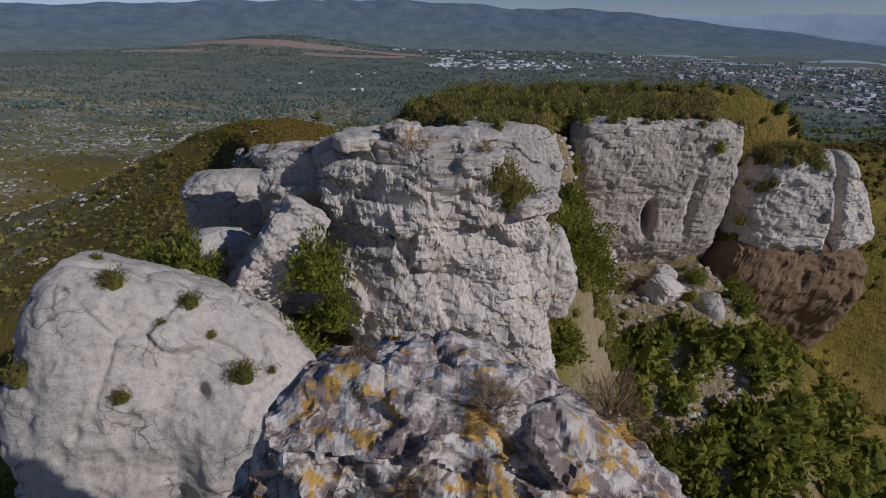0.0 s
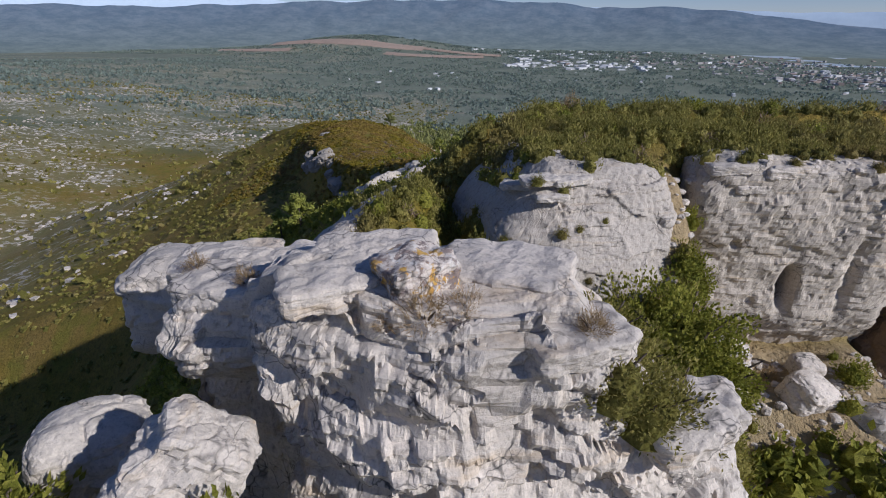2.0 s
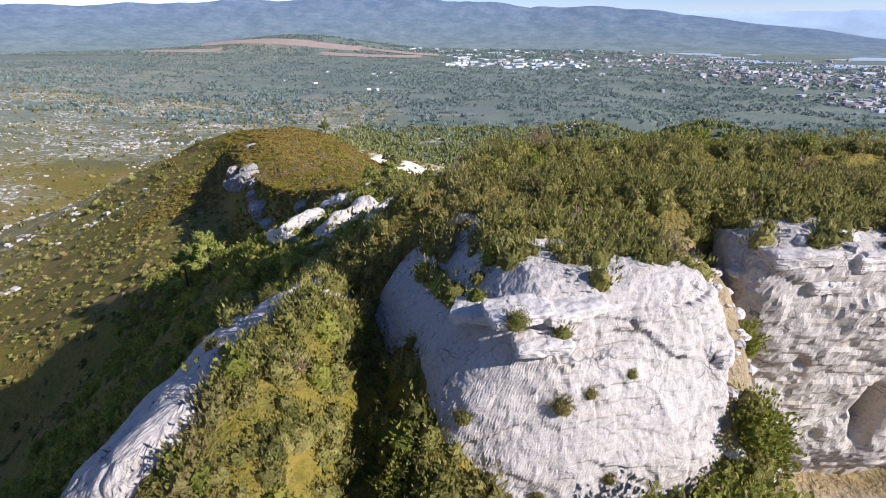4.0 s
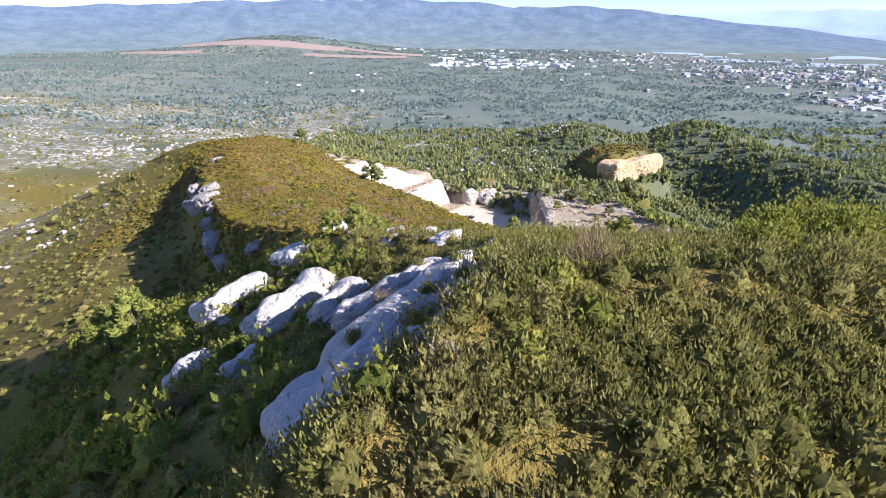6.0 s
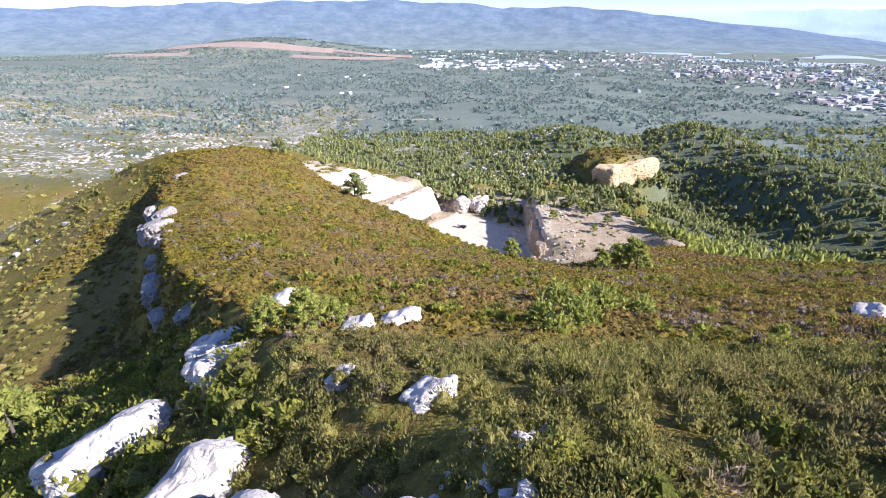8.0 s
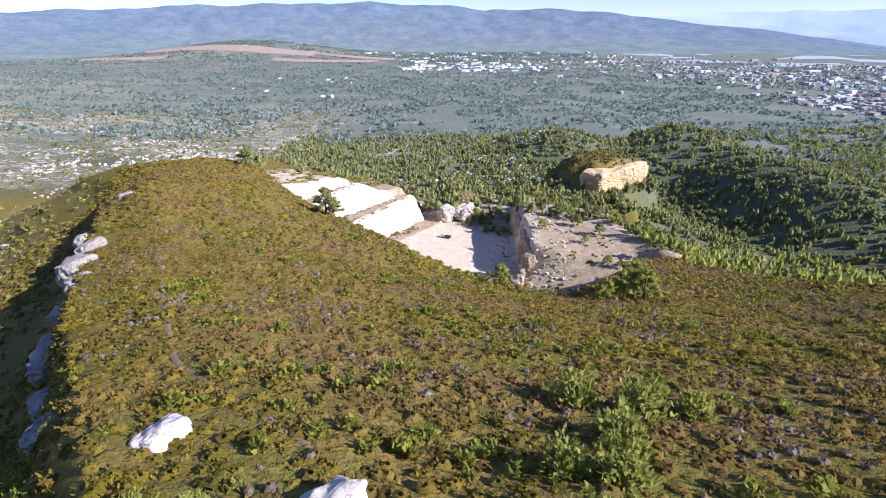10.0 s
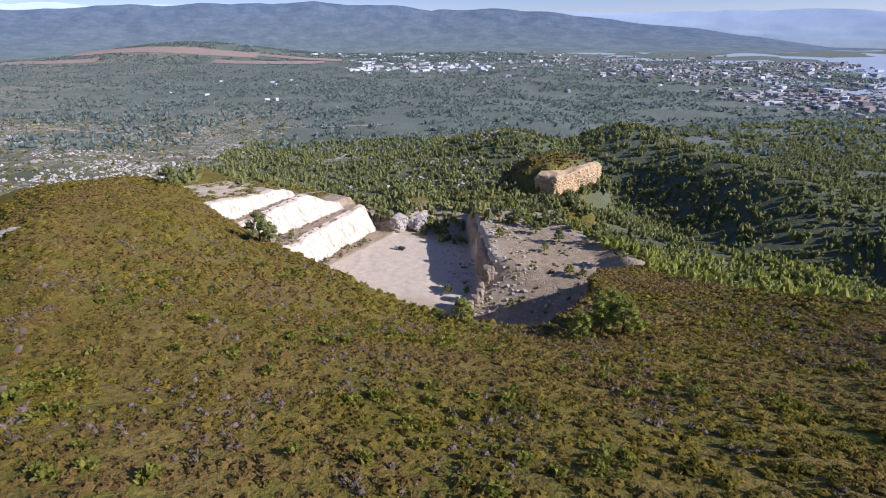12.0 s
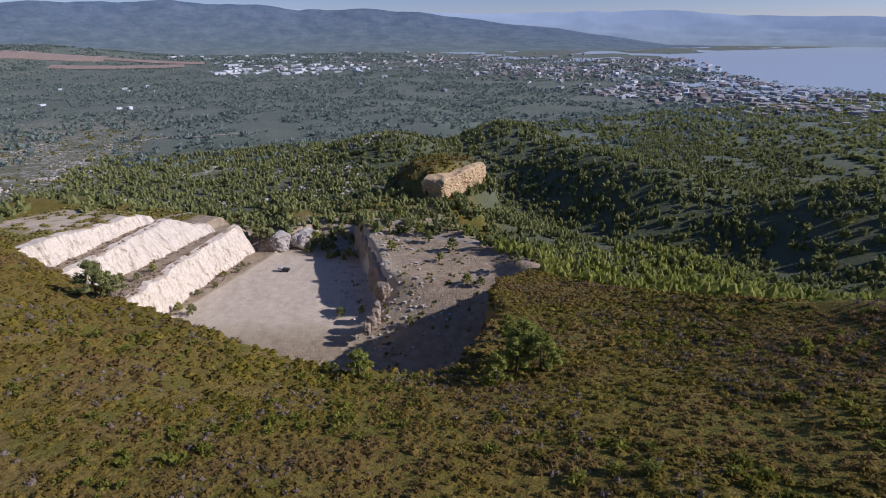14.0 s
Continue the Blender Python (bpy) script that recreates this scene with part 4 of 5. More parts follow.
def leaf_ball(count, leaf, size, seed, hollow=0.55, flatten=0.75, upright=0.6, thin=0.36):
    """Leafy sprigs scattered through a lumpy dome of the given size, as vertices and quads."""
    r = np.random.default_rng(seed)
    d = r.normal(size=(count, 3))
    d[:, 2] = np.abs(d[:, 2]) * 1.0 - 0.15
    d /= np.linalg.norm(d, axis=1)[:, None]
    lump = 0.8 + 0.55 * perlin(d * 2.1 + seed)
    far = (hollow + (1 - hollow) * r.random(count) ** 0.6) * lump
    c = d * far[:, None] * np.array([0.5, 0.5, flatten]) * size
    c[:, 2] += 0.06 * size
    up = d * 0.8 + r.normal(size=(count, 3)) * 0.45 + (0, 0, upright)
    up /= np.linalg.norm(up, axis=1)[:, None]
    side = np.cross(up, r.normal(size=(count, 3)))
    side /= np.linalg.norm(side, axis=1)[:, None]
    w = leaf * (0.7 + 0.6 * r.random(count))[:, None]
    v = np.stack([c - up * w * 0.6, c + side * w * thin, c + up * w * 0.95, c - side * w * thin], 1).reshape(-1, 3)
    return v, np.arange(4 * count).reshape(-1, 4)


def dome(seed, size=1.0, flatten=0.5, rings=4, sides=9, bottom=0.0):
    """A lumpy mound of leaves, the body of a bush."""
    r = np.random.default_rng(seed)
    v, f = [], []
    for k in range(rings):
        t = (k / (rings - 0.6)) * 1.5708
        for j in range(sides):
            a = 6.283 * (j + 0.5 * (k % 2)) / sides
            g = 0.36 * size * (0.8 + 0.45 * r.random())
            v.append((g * math.cos(t) * math.cos(a), g * math.cos(t) * math.sin(a), bottom + flatten * size * (0.75 + 0.4 * r.random()) * math.sin(t) + (0.0 if k else -0.12 * size)))
        if k:
            f += [[(k - 1) * sides + j, (k - 1) * sides + (j + 1) % sides, k * sides + (j + 1) % sides, k * sides + j] for j in range(sides)]
    return np.array(v), np.array(f)


def with_body(ball, seed, size=1.0, flatten=0.5, rings=4, sides=9):
    v, f = dome(seed, size, flatten, rings, sides)
    return np.concatenate([ball[0], v]), np.concatenate([ball[1], f + len(ball[0])])


def scatter(templates, where, scale, stretch=None):
    """Many copies of templates, joined: arrays of vertices and quads."""
    r = np.random.default_rng(len(where))
    pick = r.integers(len(templates), size=len(where))
    turn = r.random(len(where)) * 6.283
    vs, fs, base = [], [], 0
    for k, (v, f) in enumerate(templates):
        mine = np.nonzero(pick == k)[0]
        if not len(mine):
            continue
        c, s = np.cos(turn[mine])[:, None], np.sin(turn[mine])[:, None]
        g = scale[mine][:, None]
        tall = g if stretch is None else g * stretch[mine][:, None]
        out = np.stack([(v[:, 0] * c - v[:, 1] * s) * g, (v[:, 0] * s + v[:, 1] * c) * g, v[:, 2] * tall], -1) + where[mine][:, None]
        vs.append(out.reshape(-1, 3))
        fs.append((f[None] + (np.arange(len(mine)) * len(v))[:, None, None]).reshape(-1, 4) + base)
        base += len(vs[-1])
    return np.concatenate(vs), np.concatenate(fs)


def drop_in(count, x0, x1, y0, y1, seed, keep=None):
    r = np.random.default_rng(seed)
    x, y = x0 + (x1 - x0) * r.random(count), y0 + (y1 - y0) * r.random(count)
    if keep is not None:
        m = keep(x, y) > r.random(count)
        x, y = x[m], y[m]
    return np.stack([x, y, land(x, y)], -1)


def stuff(name, label, category, templates, where, scale, mat, stretch=None):
    v, f = scatter(templates, where, scale, stretch)
    return tagged(new(name, mesh_from(name, v, f, mat, False)), label, category, kind="stuff")


def on_hill(x, y):
    bare = ease(6, -2, y - brink_y(x)) * ease(150, 130, x)
    return bare * (0.75 + 0.25 * ease(-0.35, 0.1, fbm(flat(x, y, 6, 8.0), 2)))


def sizes(n, low, high, seed):
    return low + (high - low) * np.random.default_rng(seed).random(n) ** 1.6


def near_cover(count, x0, x1, y0, y1, seed, keep):
    """Places on rock tops and ground close to the path."""
    r = np.random.default_rng(seed)
    x, y = x0 + (x1 - x0) * r.random(count), y0 + (y1 - y0) * r.random(count)
    m = keep(x, y) > r.random(count)
    out = []
    for px, py, pz in zip(x[m], y[m], land(x[m], y[m])):
        z, up, rock = top_of(px, py, pz)
        if not rock or (up > 0.72 and r.random() < rock_cover(px, py)):
            out.append((px, py, z - 0.06))
    return np.array(out)


def rock_cover(x, y):
    if y < 24 or (y < 72 and x < -1.5 and y > 44):
        return 0.03
    if y < 45:
        return 0.9 if (y > 37.5 and x > -3) or (x < -4 and y > 34 and x > -7.6) else 0.05
    return 0.25


def saddle(x, y):
    """Where scrub grows between and before the cliffs."""
    gully = ease(23.5, 26, y) * ease(6.5, 5, x) * ease(-13, -11, x)
    cleft = ease(2, 4, x) * ease(9.0, 7.8, x) * ease(24, 27, y) * ease(37, 34.5, y)
    foot = ease(8, 11, x) * (0.8 * ease(32, 28, y) + 0.3) + ease(19, 23, x) * 0.7 * ease(41, 38, y)
    pocket = ease(-6.2, -5.2, x) * ease(-3.4, -4.0, x) * ease(12.5, 13.5, y) * ease(17, 16, y)
    left = ease(-8.5, -10, x) * 0.8
    bare = ease(1.0, -0.6, x - scarp_x(y)) * ease(-9, -7.5, x) * ease(45, 48, y) * ease(64, 61, y)
    return np.clip(gully + cleft + foot + pocket + left + ease(41, 43, y), 0, 1) * (1 - 0.45 * bare)


near_bush = [with_body(leaf_ball(125, 0.074, 1.0, s, 0.66, 0.62, 1.5, 0.24), s, 0.72, 0.48, 5, 10) for s in (1, 2, 3, 4)]
saddle_bush = [with_body(leaf_ball(84, 0.085, 1.0, s, 0.66, 0.62, 1.3, 0.27), s, 0.74, 0.48, 4, 9) for s in (1, 2, 3)]
oak_bush = [with_body(leaf_ball(140, 0.066, 1.0, s, 0.76, 0.6, 0.1, 0.45), s, 0.82, 0.56, 5, 10) for s in (21, 22, 23)]
mid_bush = [with_body(leaf_ball(14, 0.14, 1.0, s, 0.75, 0.42, 0.9, 0.32), s, 0.95, 0.32, 3, 6) for s in (5, 6, 7, 8)]
far_bush = [with_body(leaf_ball(4, 0.22, 1.0, s, 0.8, 0.42, 0.8, 0.35), s, 1.15, 0.32, 3, 5) for s in (9, 10, 11)]
w = near_cover(2500, -14, 11.5, 22, 46, 31, saddle)
stuff("scrub", "dense olive and brown evergreen scrub between the cliffs", "scrub", saddle_bush, w, sizes(len(w), 0.8, 1.6, 1), LEAF_SCRUB)
w = near_cover(420, 11.5, 27, 41, 46, 28, lambda x, y: 1.0 + 0 * x)
stuff("scrub", "olive scrub along the brink of the grey cliff", "scrub", saddle_bush, w, sizes(len(w), 0.8, 1.6, 28), LEAF_SCRUB)
w = near_cover(2000, -7, 19, 44, 76, 30, saddle)
stuff("scrub", "dense feathery olive-green heath on the plateau", "scrub", near_bush, w, sizes(len(w), 0.8, 1.7, 21), LEAF_SCRUB)
w = near_cover(1500, -24, 30, 44, 77, 29, lambda x, y: 1.0 * ((x < -7) | (x > 19)))
stuff("scrub", "olive heath on the flanks of the plateau", "scrub", saddle_bush, w, sizes(len(w), 0.7, 1.6, 22), LEAF_SCRUB)
w = drop_in(750, 9, 46, 4, 33, 46, lambda x, y: ease(6, 10, x - 0.1 * y) * ease(-0.5, -0.1, fbm(flat(x, y, 7, 2.2), 2)))
stuff("oak_scrub", "dense green oak thicket on the slope under the cliffs", "scrub", [with_body(leaf_ball(60, 0.13, 1.0, s, 0.7, 0.6, 0.2, 0.45), s, 0.78, 0.55, 4, 8) for s in (51, 52)], w, sizes(len(w), 1.6, 3.6, 23), LEAF_GREEN)
w = near_cover(1300, -12, 30, 6, 72, 35, lambda x, y: saddle(x, y) * (0.45 + 0.55 * ease(44, 40, y)) * ease(-0.1, 0.25, fbm(flat(x, y, 5, 2.2), 2) + 0.3 * ease(44, 40, y)))
stuff("oak_scrub", "glossy green kermes oak thickets between the cliffs", "scrub", oak_bush, w, sizes(len(w), 0.8, 1.7, 7), LEAF_GREEN)
w = near_cover(130, -5.6, 10, 7.5, 16, 48, lambda x, y: 1.0 + 0 * x)
stuff("oak_scrub", "green oak bushes in the deep gully under the cliff", "scrub", oak_bush, w, sizes(len(w), 1.0, 2.4, 26), LEAF_GREEN)
w = drop_in(1500, -52, -7, 24, 96, 49, lambda x, y: ease(-1, -4, x - scarp_x(y)))
stuff("oak_scrub", "dark green scrub on the shaded flank under the crest", "scrub", [with_body(leaf_ball(60, 0.085, 1.0, s, 0.70, 0.58, 0.5, 0.4), s, 0.76, 0.48, 4, 8) for s in (53, 54)], w, sizes(len(w), 1.0, 2.8, 27), LEAF_GREEN)
w = near_cover(70, -8, 24, 24, 75, 36, saddle)
stuff("dry_scrub", "grey-brown leafless bushes among the scrub", "scrub", [leaf_ball(120, 0.16, 1.0, s, 0.5, 0.7, 0.6, 0.12) for s in (24, 25)], w, sizes(len(w), 0.7, 1.5, 8), LEAF_DRY)
w = drop_in(13500, -50, 85, 75, 150, 32, on_hill)
stuff("scrub", "olive and brown heath scrub on the dip slope", "scrub", mid_bush, w, sizes(len(w), 0.7, 1.8, 2), LEAF_HEATH, 0.50 + 0.40 * np.random.default_rng(5).random(len(w)))
w = drop_in(2200, -40, 85, 76, 175, 37, lambda x, y: on_hill(x, y) * ease(-0.1, 0.3, fbm(flat(x, y, 12, 2.2), 2)))
stuff("oak_scrub", "dark green oak bushes dotted over the dip slope", "scrub", [leaf_ball(60, 0.2, 1.0, s, 0.7, 0.6, 0.1, 0.5) for s in (26, 27)], w, sizes(len(w), 0.7, 1.8, 9), LEAF_GREEN)
w = drop_in(9000, -45, 95, 74, 215, 57, lambda x, y: on_hill(x, y) * ease(-0.05, 0.3, fbm(flat(x, y, 15, 6.6), 3)))
stuff("dry_scrub", "grey-brown dry heath in patches on the dip slope", "scrub", [with_body(leaf_ball(16, 0.17, 1.0, s, 0.6, 0.55, 1.2, 0.16), s, 0.7, 0.42, 3, 6) for s in (61, 62, 63)], w, sizes(len(w), 0.6, 1.5, 31), LEAF_GREY)
w = drop_in(19000, -95, 150, 150, 262, 33, on_hill)
stuff("scrub", "olive heath scrub towards the quarry rim", "scrub", far_bush, w, sizes(len(w), 0.9, 2.2, 3), LEAF_HEATH, 0.50 + 0.40 * np.random.default_rng(6).random(len(w)))
w = drop_in(3600, 26, 120, 38, 112, 38, on_hill)
stuff("scrub", "heath scrub on the slope beyond the cliffs", "scrub", mid_bush, w, sizes(len(w), 0.7, 1.9, 10), LEAF_HEATH)
w = drop_in(6000, -170, -6, 8, 260, 34, lambda x, y: ease(0, -2, x - scarp_x(y)) * (0.9 - 0.4 * ease(-60, -150, x)))
stuff("scrub", "scrub on the shaded scarp below the crest", "scrub", far_bush, w, sizes(len(w), 0.8, 2.2, 4), LEAF_SCRUB)
w = drop_in(11000, -900, -110, 60, 1000, 39, lambda x, y: 0.35 + 0.5 * ease(-0.2, 0.3, fbm(flat(x, y, 70, 3.9), 3)))
stuff("scrub", "sparse scrub on the open valley side", "scrub", [leaf_ball(7, 0.6, 1.0, s, 0.5, 0.6, 0.3, 0.5) for s in (28, 29)], w, sizes(len(w), 1.0, 3.4, 11), LEAF_SCRUB)
a_, s_ = -14 + 70 * np.random.default_rng(3).random(700), np.random.default_rng(4).random(700)
bench = np.where(np.arange(700) % 2, -2.5 - 13 * s_, -19.5 - 18 * s_)
w = np.stack([-38.6 + a_ * QA[0] + bench * QS[0], 293.7 + a_ * QA[1] + bench * QS[1]], -1)
w = np.column_stack([w, land(w[:, 0], w[:, 1])])
stuff("scrub", "brown heath on the quarry benches", "scrub", far_bush, w, sizes(len(w), 0.6, 1.8, 12), LEAF_DRY)
w = drop_in(2200, 34, 108, 215, 335, 43, lambda x, y: 0.7 * ease(0.0, 0.2, fbm(flat(x, y, 9, 3.3), 2)) * ease(0, 6, y - brink_y(x)))
stuff("scrub", "low tufts over the earth terrace beside the quarry", "scrub", far_bush, w, sizes(len(w), 0.6, 2.0, 13), LEAF_SCRUB)
a_, s_ = -20 + 85 * np.random.default_rng(13).random(1500), -43 - 34 * np.random.default_rng(14).random(1500)
w = np.stack([-38.6 + a_ * QA[0] + s_ * QS[0], 293.7 + a_ * QA[1] + s_ * QS[1]], -1)
w = w[dust_mask(w[:, 0], w[:, 1]) < 0.3]
w = np.column_stack([w, land(w[:, 0], w[:, 1])])
stuff("scrub", "green heath on the flat ground above the quarry", "scrub", far_bush, w, sizes(len(w), 1.0, 2.6, 24), LEAF_SCRUB)
w = drop_in(1500, 84, 164, 386, 474, 47, lambda x, y: ease(42, 38, np.hypot(x - 122, y - 425)) * ease(0, -3, (x - 127) * 0.588 - (y - 407) * 0.809))
stuff("scrub", "brown scrub on the flat top of the knoll", "scrub", far_bush, w, sizes(len(w), 1.4, 3.4, 25), LEAF_HEATH)

pine_far = [with_body(leaf_ball(5, 0.42, 1.0, s, 0.7, 0.95, 0.4, 0.45), s, 0.95, 0.85, 3, 5) for s in (12, 13, 14, 15)]


def wooded(x, y):
    hill = ease(10, -2, y - brink_y(x)) * ease(165, 140, x)
    open_left = ease(-60, -220, x) * ease(750, 500, y)
    a, s = quarry_axes(x, y)
    quarry = ease(-75, -60, s) * ease(84, 70, a) * ease(118, 105, x)
    dens = (1 - 0.85 * open_left) * (1 - hill) * (1 - quarry) * (1 - ease(36, 31, np.hypot(x - 122, y - 425)) * 0.97 * ease(8, 4, (x - 127) * 0.588 - (y - 407) * 0.809))
    return dens * ease(-0.75, -0.35, fbm(flat(x, y, 60, 5.0), 3))


w = drop_in(15500, -150, 560, 180, 720, 41, wooded)
stuff("pine_wood", "green pine wood behind the quarry and in the gorge", "woodland", pine_far, w, sizes(len(w), 2.8, 5.8, 5), LEAF_PINE, 0.8 + 0.5 * np.random.default_rng(1).random(len(w)))
w = drop_in(420, 100, 178, 368, 432, 58, lambda x, y: ease(5, 8, (x - 127) * 0.588 - (y - 407) * 0.809))
stuff("pine_wood", "green pines at the foot of the golden crag", "woodland", pine_far, w, sizes(len(w), 2.6, 5.2, 32), LEAF_PINE, 0.9 + 0.5 * np.random.default_rng(3).random(len(w)))
pine_low = [leaf_ball(11, 0.42, 1.0, s, 0.35, 0.75, 0.5, 0.5) for s in (16, 17, 18)]
w = drop_in(1700, 84, 230, 105, 300, 45, lambda x, y: ease(0, 14, x - 96 + 0.10 * (y - 150) + 8 * fbm(flat(x, y, 20, 1.2), 2)) * ease(250, 200, x))
stuff("pine_slope", "light green young pines on the flank above the gorge", "woodland", pine_far, w, sizes(len(w), 3.0, 5.5, 20), LEAF_BRIGHT, 0.9 + 0.5 * np.random.default_rng(2).random(len(w)))
w = drop_in(10000, 420, 1450, 120, 900, 44, lambda x, y: ease(-0.5, -0.1, fbm(flat(x, y, 90, 5.0), 3)) * ease(20, -60, x - shore_x(y)) * (1 - ease(560, 540, x) * ease(180, 200, y) * ease(720, 700, y)))
stuff("pine_wood", "dark pine woods on the hills above the bay", "woodland", pine_low, w, sizes(len(w), 5, 9, 19), LEAF_PINE)
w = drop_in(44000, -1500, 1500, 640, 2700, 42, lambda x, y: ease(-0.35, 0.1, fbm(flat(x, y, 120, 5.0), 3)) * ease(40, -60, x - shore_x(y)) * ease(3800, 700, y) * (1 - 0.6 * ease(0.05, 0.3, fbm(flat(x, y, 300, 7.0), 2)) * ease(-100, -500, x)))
stuff("pine_wood", "wide pine woods across the plain", "woodland", pine_low, w, sizes(len(w), 4, 9, 6), LEAF_HAZED)
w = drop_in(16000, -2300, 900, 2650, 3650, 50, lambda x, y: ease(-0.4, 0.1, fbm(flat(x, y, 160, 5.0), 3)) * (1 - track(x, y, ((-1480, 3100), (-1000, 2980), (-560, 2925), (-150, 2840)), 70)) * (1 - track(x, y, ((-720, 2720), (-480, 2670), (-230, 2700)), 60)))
stuff("pine_wood", "pine woods on the rise at the foot of the hills, haze in the leaf colour", "woodland", pine_low, w, sizes(len(w), 6, 13, 30), LEAF_HAZED)


# ---- loose stones ----
def stone_template(seed):
    r = np.random.default_rng(seed)
    t, q = round_box(3 if seed > 4 else 2, 2.6)
    return t * (0.5 + 0.3 * r.random((len(t), 1))) * (1, 0.8, 0.55) + (0, 0, 0.1), q


stones = [stone_template(s) for s in (1, 2, 3, 4)]
w = drop_in(16000, -700, -120, 90, 900, 51, lambda x, y: ease(0.0, 0.35, fbm(flat(x, y, 45, 3.0), 3) + 0.3 * fbm(flat(x, y, 6, 3.0), 2)))
stuff("pale_stones", "white limestone rubble scattered over the open valley side", "stones", stones, w, sizes(len(w), 0.5, 2.6, 14), ROCK_GREY)
w = drop_in(4600, -330, 130, 470, 640, 52, lambda x, y: ease(0.0, 0.3, fbm(flat(x, y, 40, 9.0), 3)))
stuff("pale_stones", "band of white rock outcrops in the pine wood", "stones", stones, w, sizes(len(w), 0.8, 3.4, 15), ROCK_GREY)
w = near_cover(700, 6, 20, 28, 41, 53, lambda x, y: 0.9 + 0 * x)
stuff("scree", "grey limestone scree under the cliff", "stones", [stone_template(s) for s in (8, 9, 10)], w, sizes(len(w), 0.1, 0.5, 16), ROCK_GREY)
w = near_cover(700, -7, 2, 46, 64, 54, lambda x, y: ease(4, 0, np.abs(x + 3 - 0.25 * (y - 50))))
stuff("scree", "broken white limestone on the scarp edge", "stones", [stone_template(s) for s in (5, 6, 7)], w, sizes(len(w), 0.10, 0.42, 17), ROCK)
w = drop_in(500, 28, 62, 240, 320, 55, lambda x, y: 0.6 + 0 * x)
stuff("scree", "quarry rubble below the rim", "stones", stones, w, sizes(len(w), 0.4, 1.6, 18), ROCK_GREY)


# ---- single bushes and trees ----
def limb(points, radii, sides=7):
    """A tapered tube through points, as vertices and quads."""
    v, f = [], []
    for k, (p, r) in enumerate(zip(points, radii)):
        for j in range(sides):
            a = 6.283 * j / sides
            v.append((p[0] + r * math.cos(a), p[1] + r * math.sin(a), p[2]))
        if k:
            f += [[(k - 1) * sides + j, (k - 1) * sides + (j + 1) % sides, k * sides + (j + 1) % sides, k * sides + j] for j in range(sides)]
    return v, f


def joined(pieces):
    v, f, base = [], [], 0
    for pv, pf in pieces:
        v += [tuple(c) for c in pv]
        f += [[int(k) + base for k in q] for q in pf]
        base += len(pv)
    return v, f


def pine_meshes(seed, tall):
    r = random.Random(seed)
    lean = (r.uniform(-0.3, 0.3), r.uniform(-0.3, 0.3))
    steps = [(lean[0] * t * t, lean[1] * t * t, tall * 0.92 * t) for t in (0, 0.25, 0.5, 0.75, 1.0)]
    pieces = [limb(steps, [0.035 * tall * (1.05 - t) for t in (0, 0.25, 0.5, 0.75, 0.98)])]
    clumps = []
    for k in range(16):
        t = 0.28 + 0.68 * k / 15
        a = k * 2.4 + r.uniform(-0.4, 0.4)
        reach = tall * (0.40 * math.sin(min(1.0, 1.25 * (1.08 - t)) * 1.57)) * r.uniform(0.7, 1.1)
        p0 = (lean[0] * t * t, lean[1] * t * t, tall * 0.92 * t)
        p1 = (p0[0] + math.cos(a) * reach, p0[1] + math.sin(a) * reach, p0[2] + 0.10 * tall * r.uniform(0.3, 1.0))
        pieces.append(limb([p0, tuple((u + w_) / 2 for u, w_ in zip(p0, p1)), p1], [0.010 * tall, 0.007 * tall, 0.003 * tall], 4))
        for q, g in ((1.0, 1.0), (0.62, 0.85)):
            v, f = leaf_ball(44, 0.055 * tall, tall * 0.26 * g * r.uniform(0.85, 1.2), seed * 40 + k * 2 + int(q), 0.35, 0.5, 0.5, 0.24)
            dv, df = dome(seed * 40 + k, tall * 0.24 * g, 0.28, 4, 8)
            v, f = np.concatenate([v, dv]), np.concatenate([f, df + len(v)])
            clumps.append((v + np.array([p0[c] + (p1[c] - p0[c]) * q for c in range(3)]) - (0, 0, 0.05 * tall), f))
    return joined(pieces), joined(clumps)


PINES = {}


def pine(x, y, z, seed, tall, label, leaf, group):
    """Five shapes of pine, each built once ten metres tall."""
    ob = thing("pine_tree", x, y, z - 0.15, label, "tree", group, random.Random(seed).uniform(0, 6.28), tall / 10)
    key = (seed % 5, leaf.name)
    if key not in PINES:
        (tv, tf), (cv, cf) = pine_meshes(seed % 5 + 3, 10.0)
        PINES[key] = mesh_from("trunk", tv, tf, BARK), mesh_from("crown", cv, cf, leaf, False)
    part("trunk", PINES[key][0], ob)
    part("crown", PINES[key][1], ob)
    return ob


def bush_model(name, seed, label, leaf, size, count=260, fine=0.10, flatten=0.65, thin=0.36):
    ob = thing(name, 0, 0, -50, label, "bush")
    stems = []
    r = random.Random(seed)
    for k in range(5):
        a, h = r.uniform(0, 6.28), r.uniform(0.25, 0.45) * size
        stems.append(limb([(0, 0, -0.1), (math.cos(a) * h * 0.4, math.sin(a) * h * 0.4, h * 0.6), (math.cos(a) * h * 0.8, math.sin(a) * h * 0.8, h)], [0.03 * size, 0.02 * size, 0.008 * size], 5))
    v, f = leaf_ball(count, fine * size, size, seed, 0.6, flatten, 0.4, thin)
    if thin > 0.3:
        v, f = with_body((v, f), seed, 0.74 * size, 0.78 * flatten, 5, 11)
    part("stem", mesh_from("stem", *joined(stems), BARK), ob)
    part("foliage", mesh_from("foliage", v, f, leaf, False), ob)
    return ob


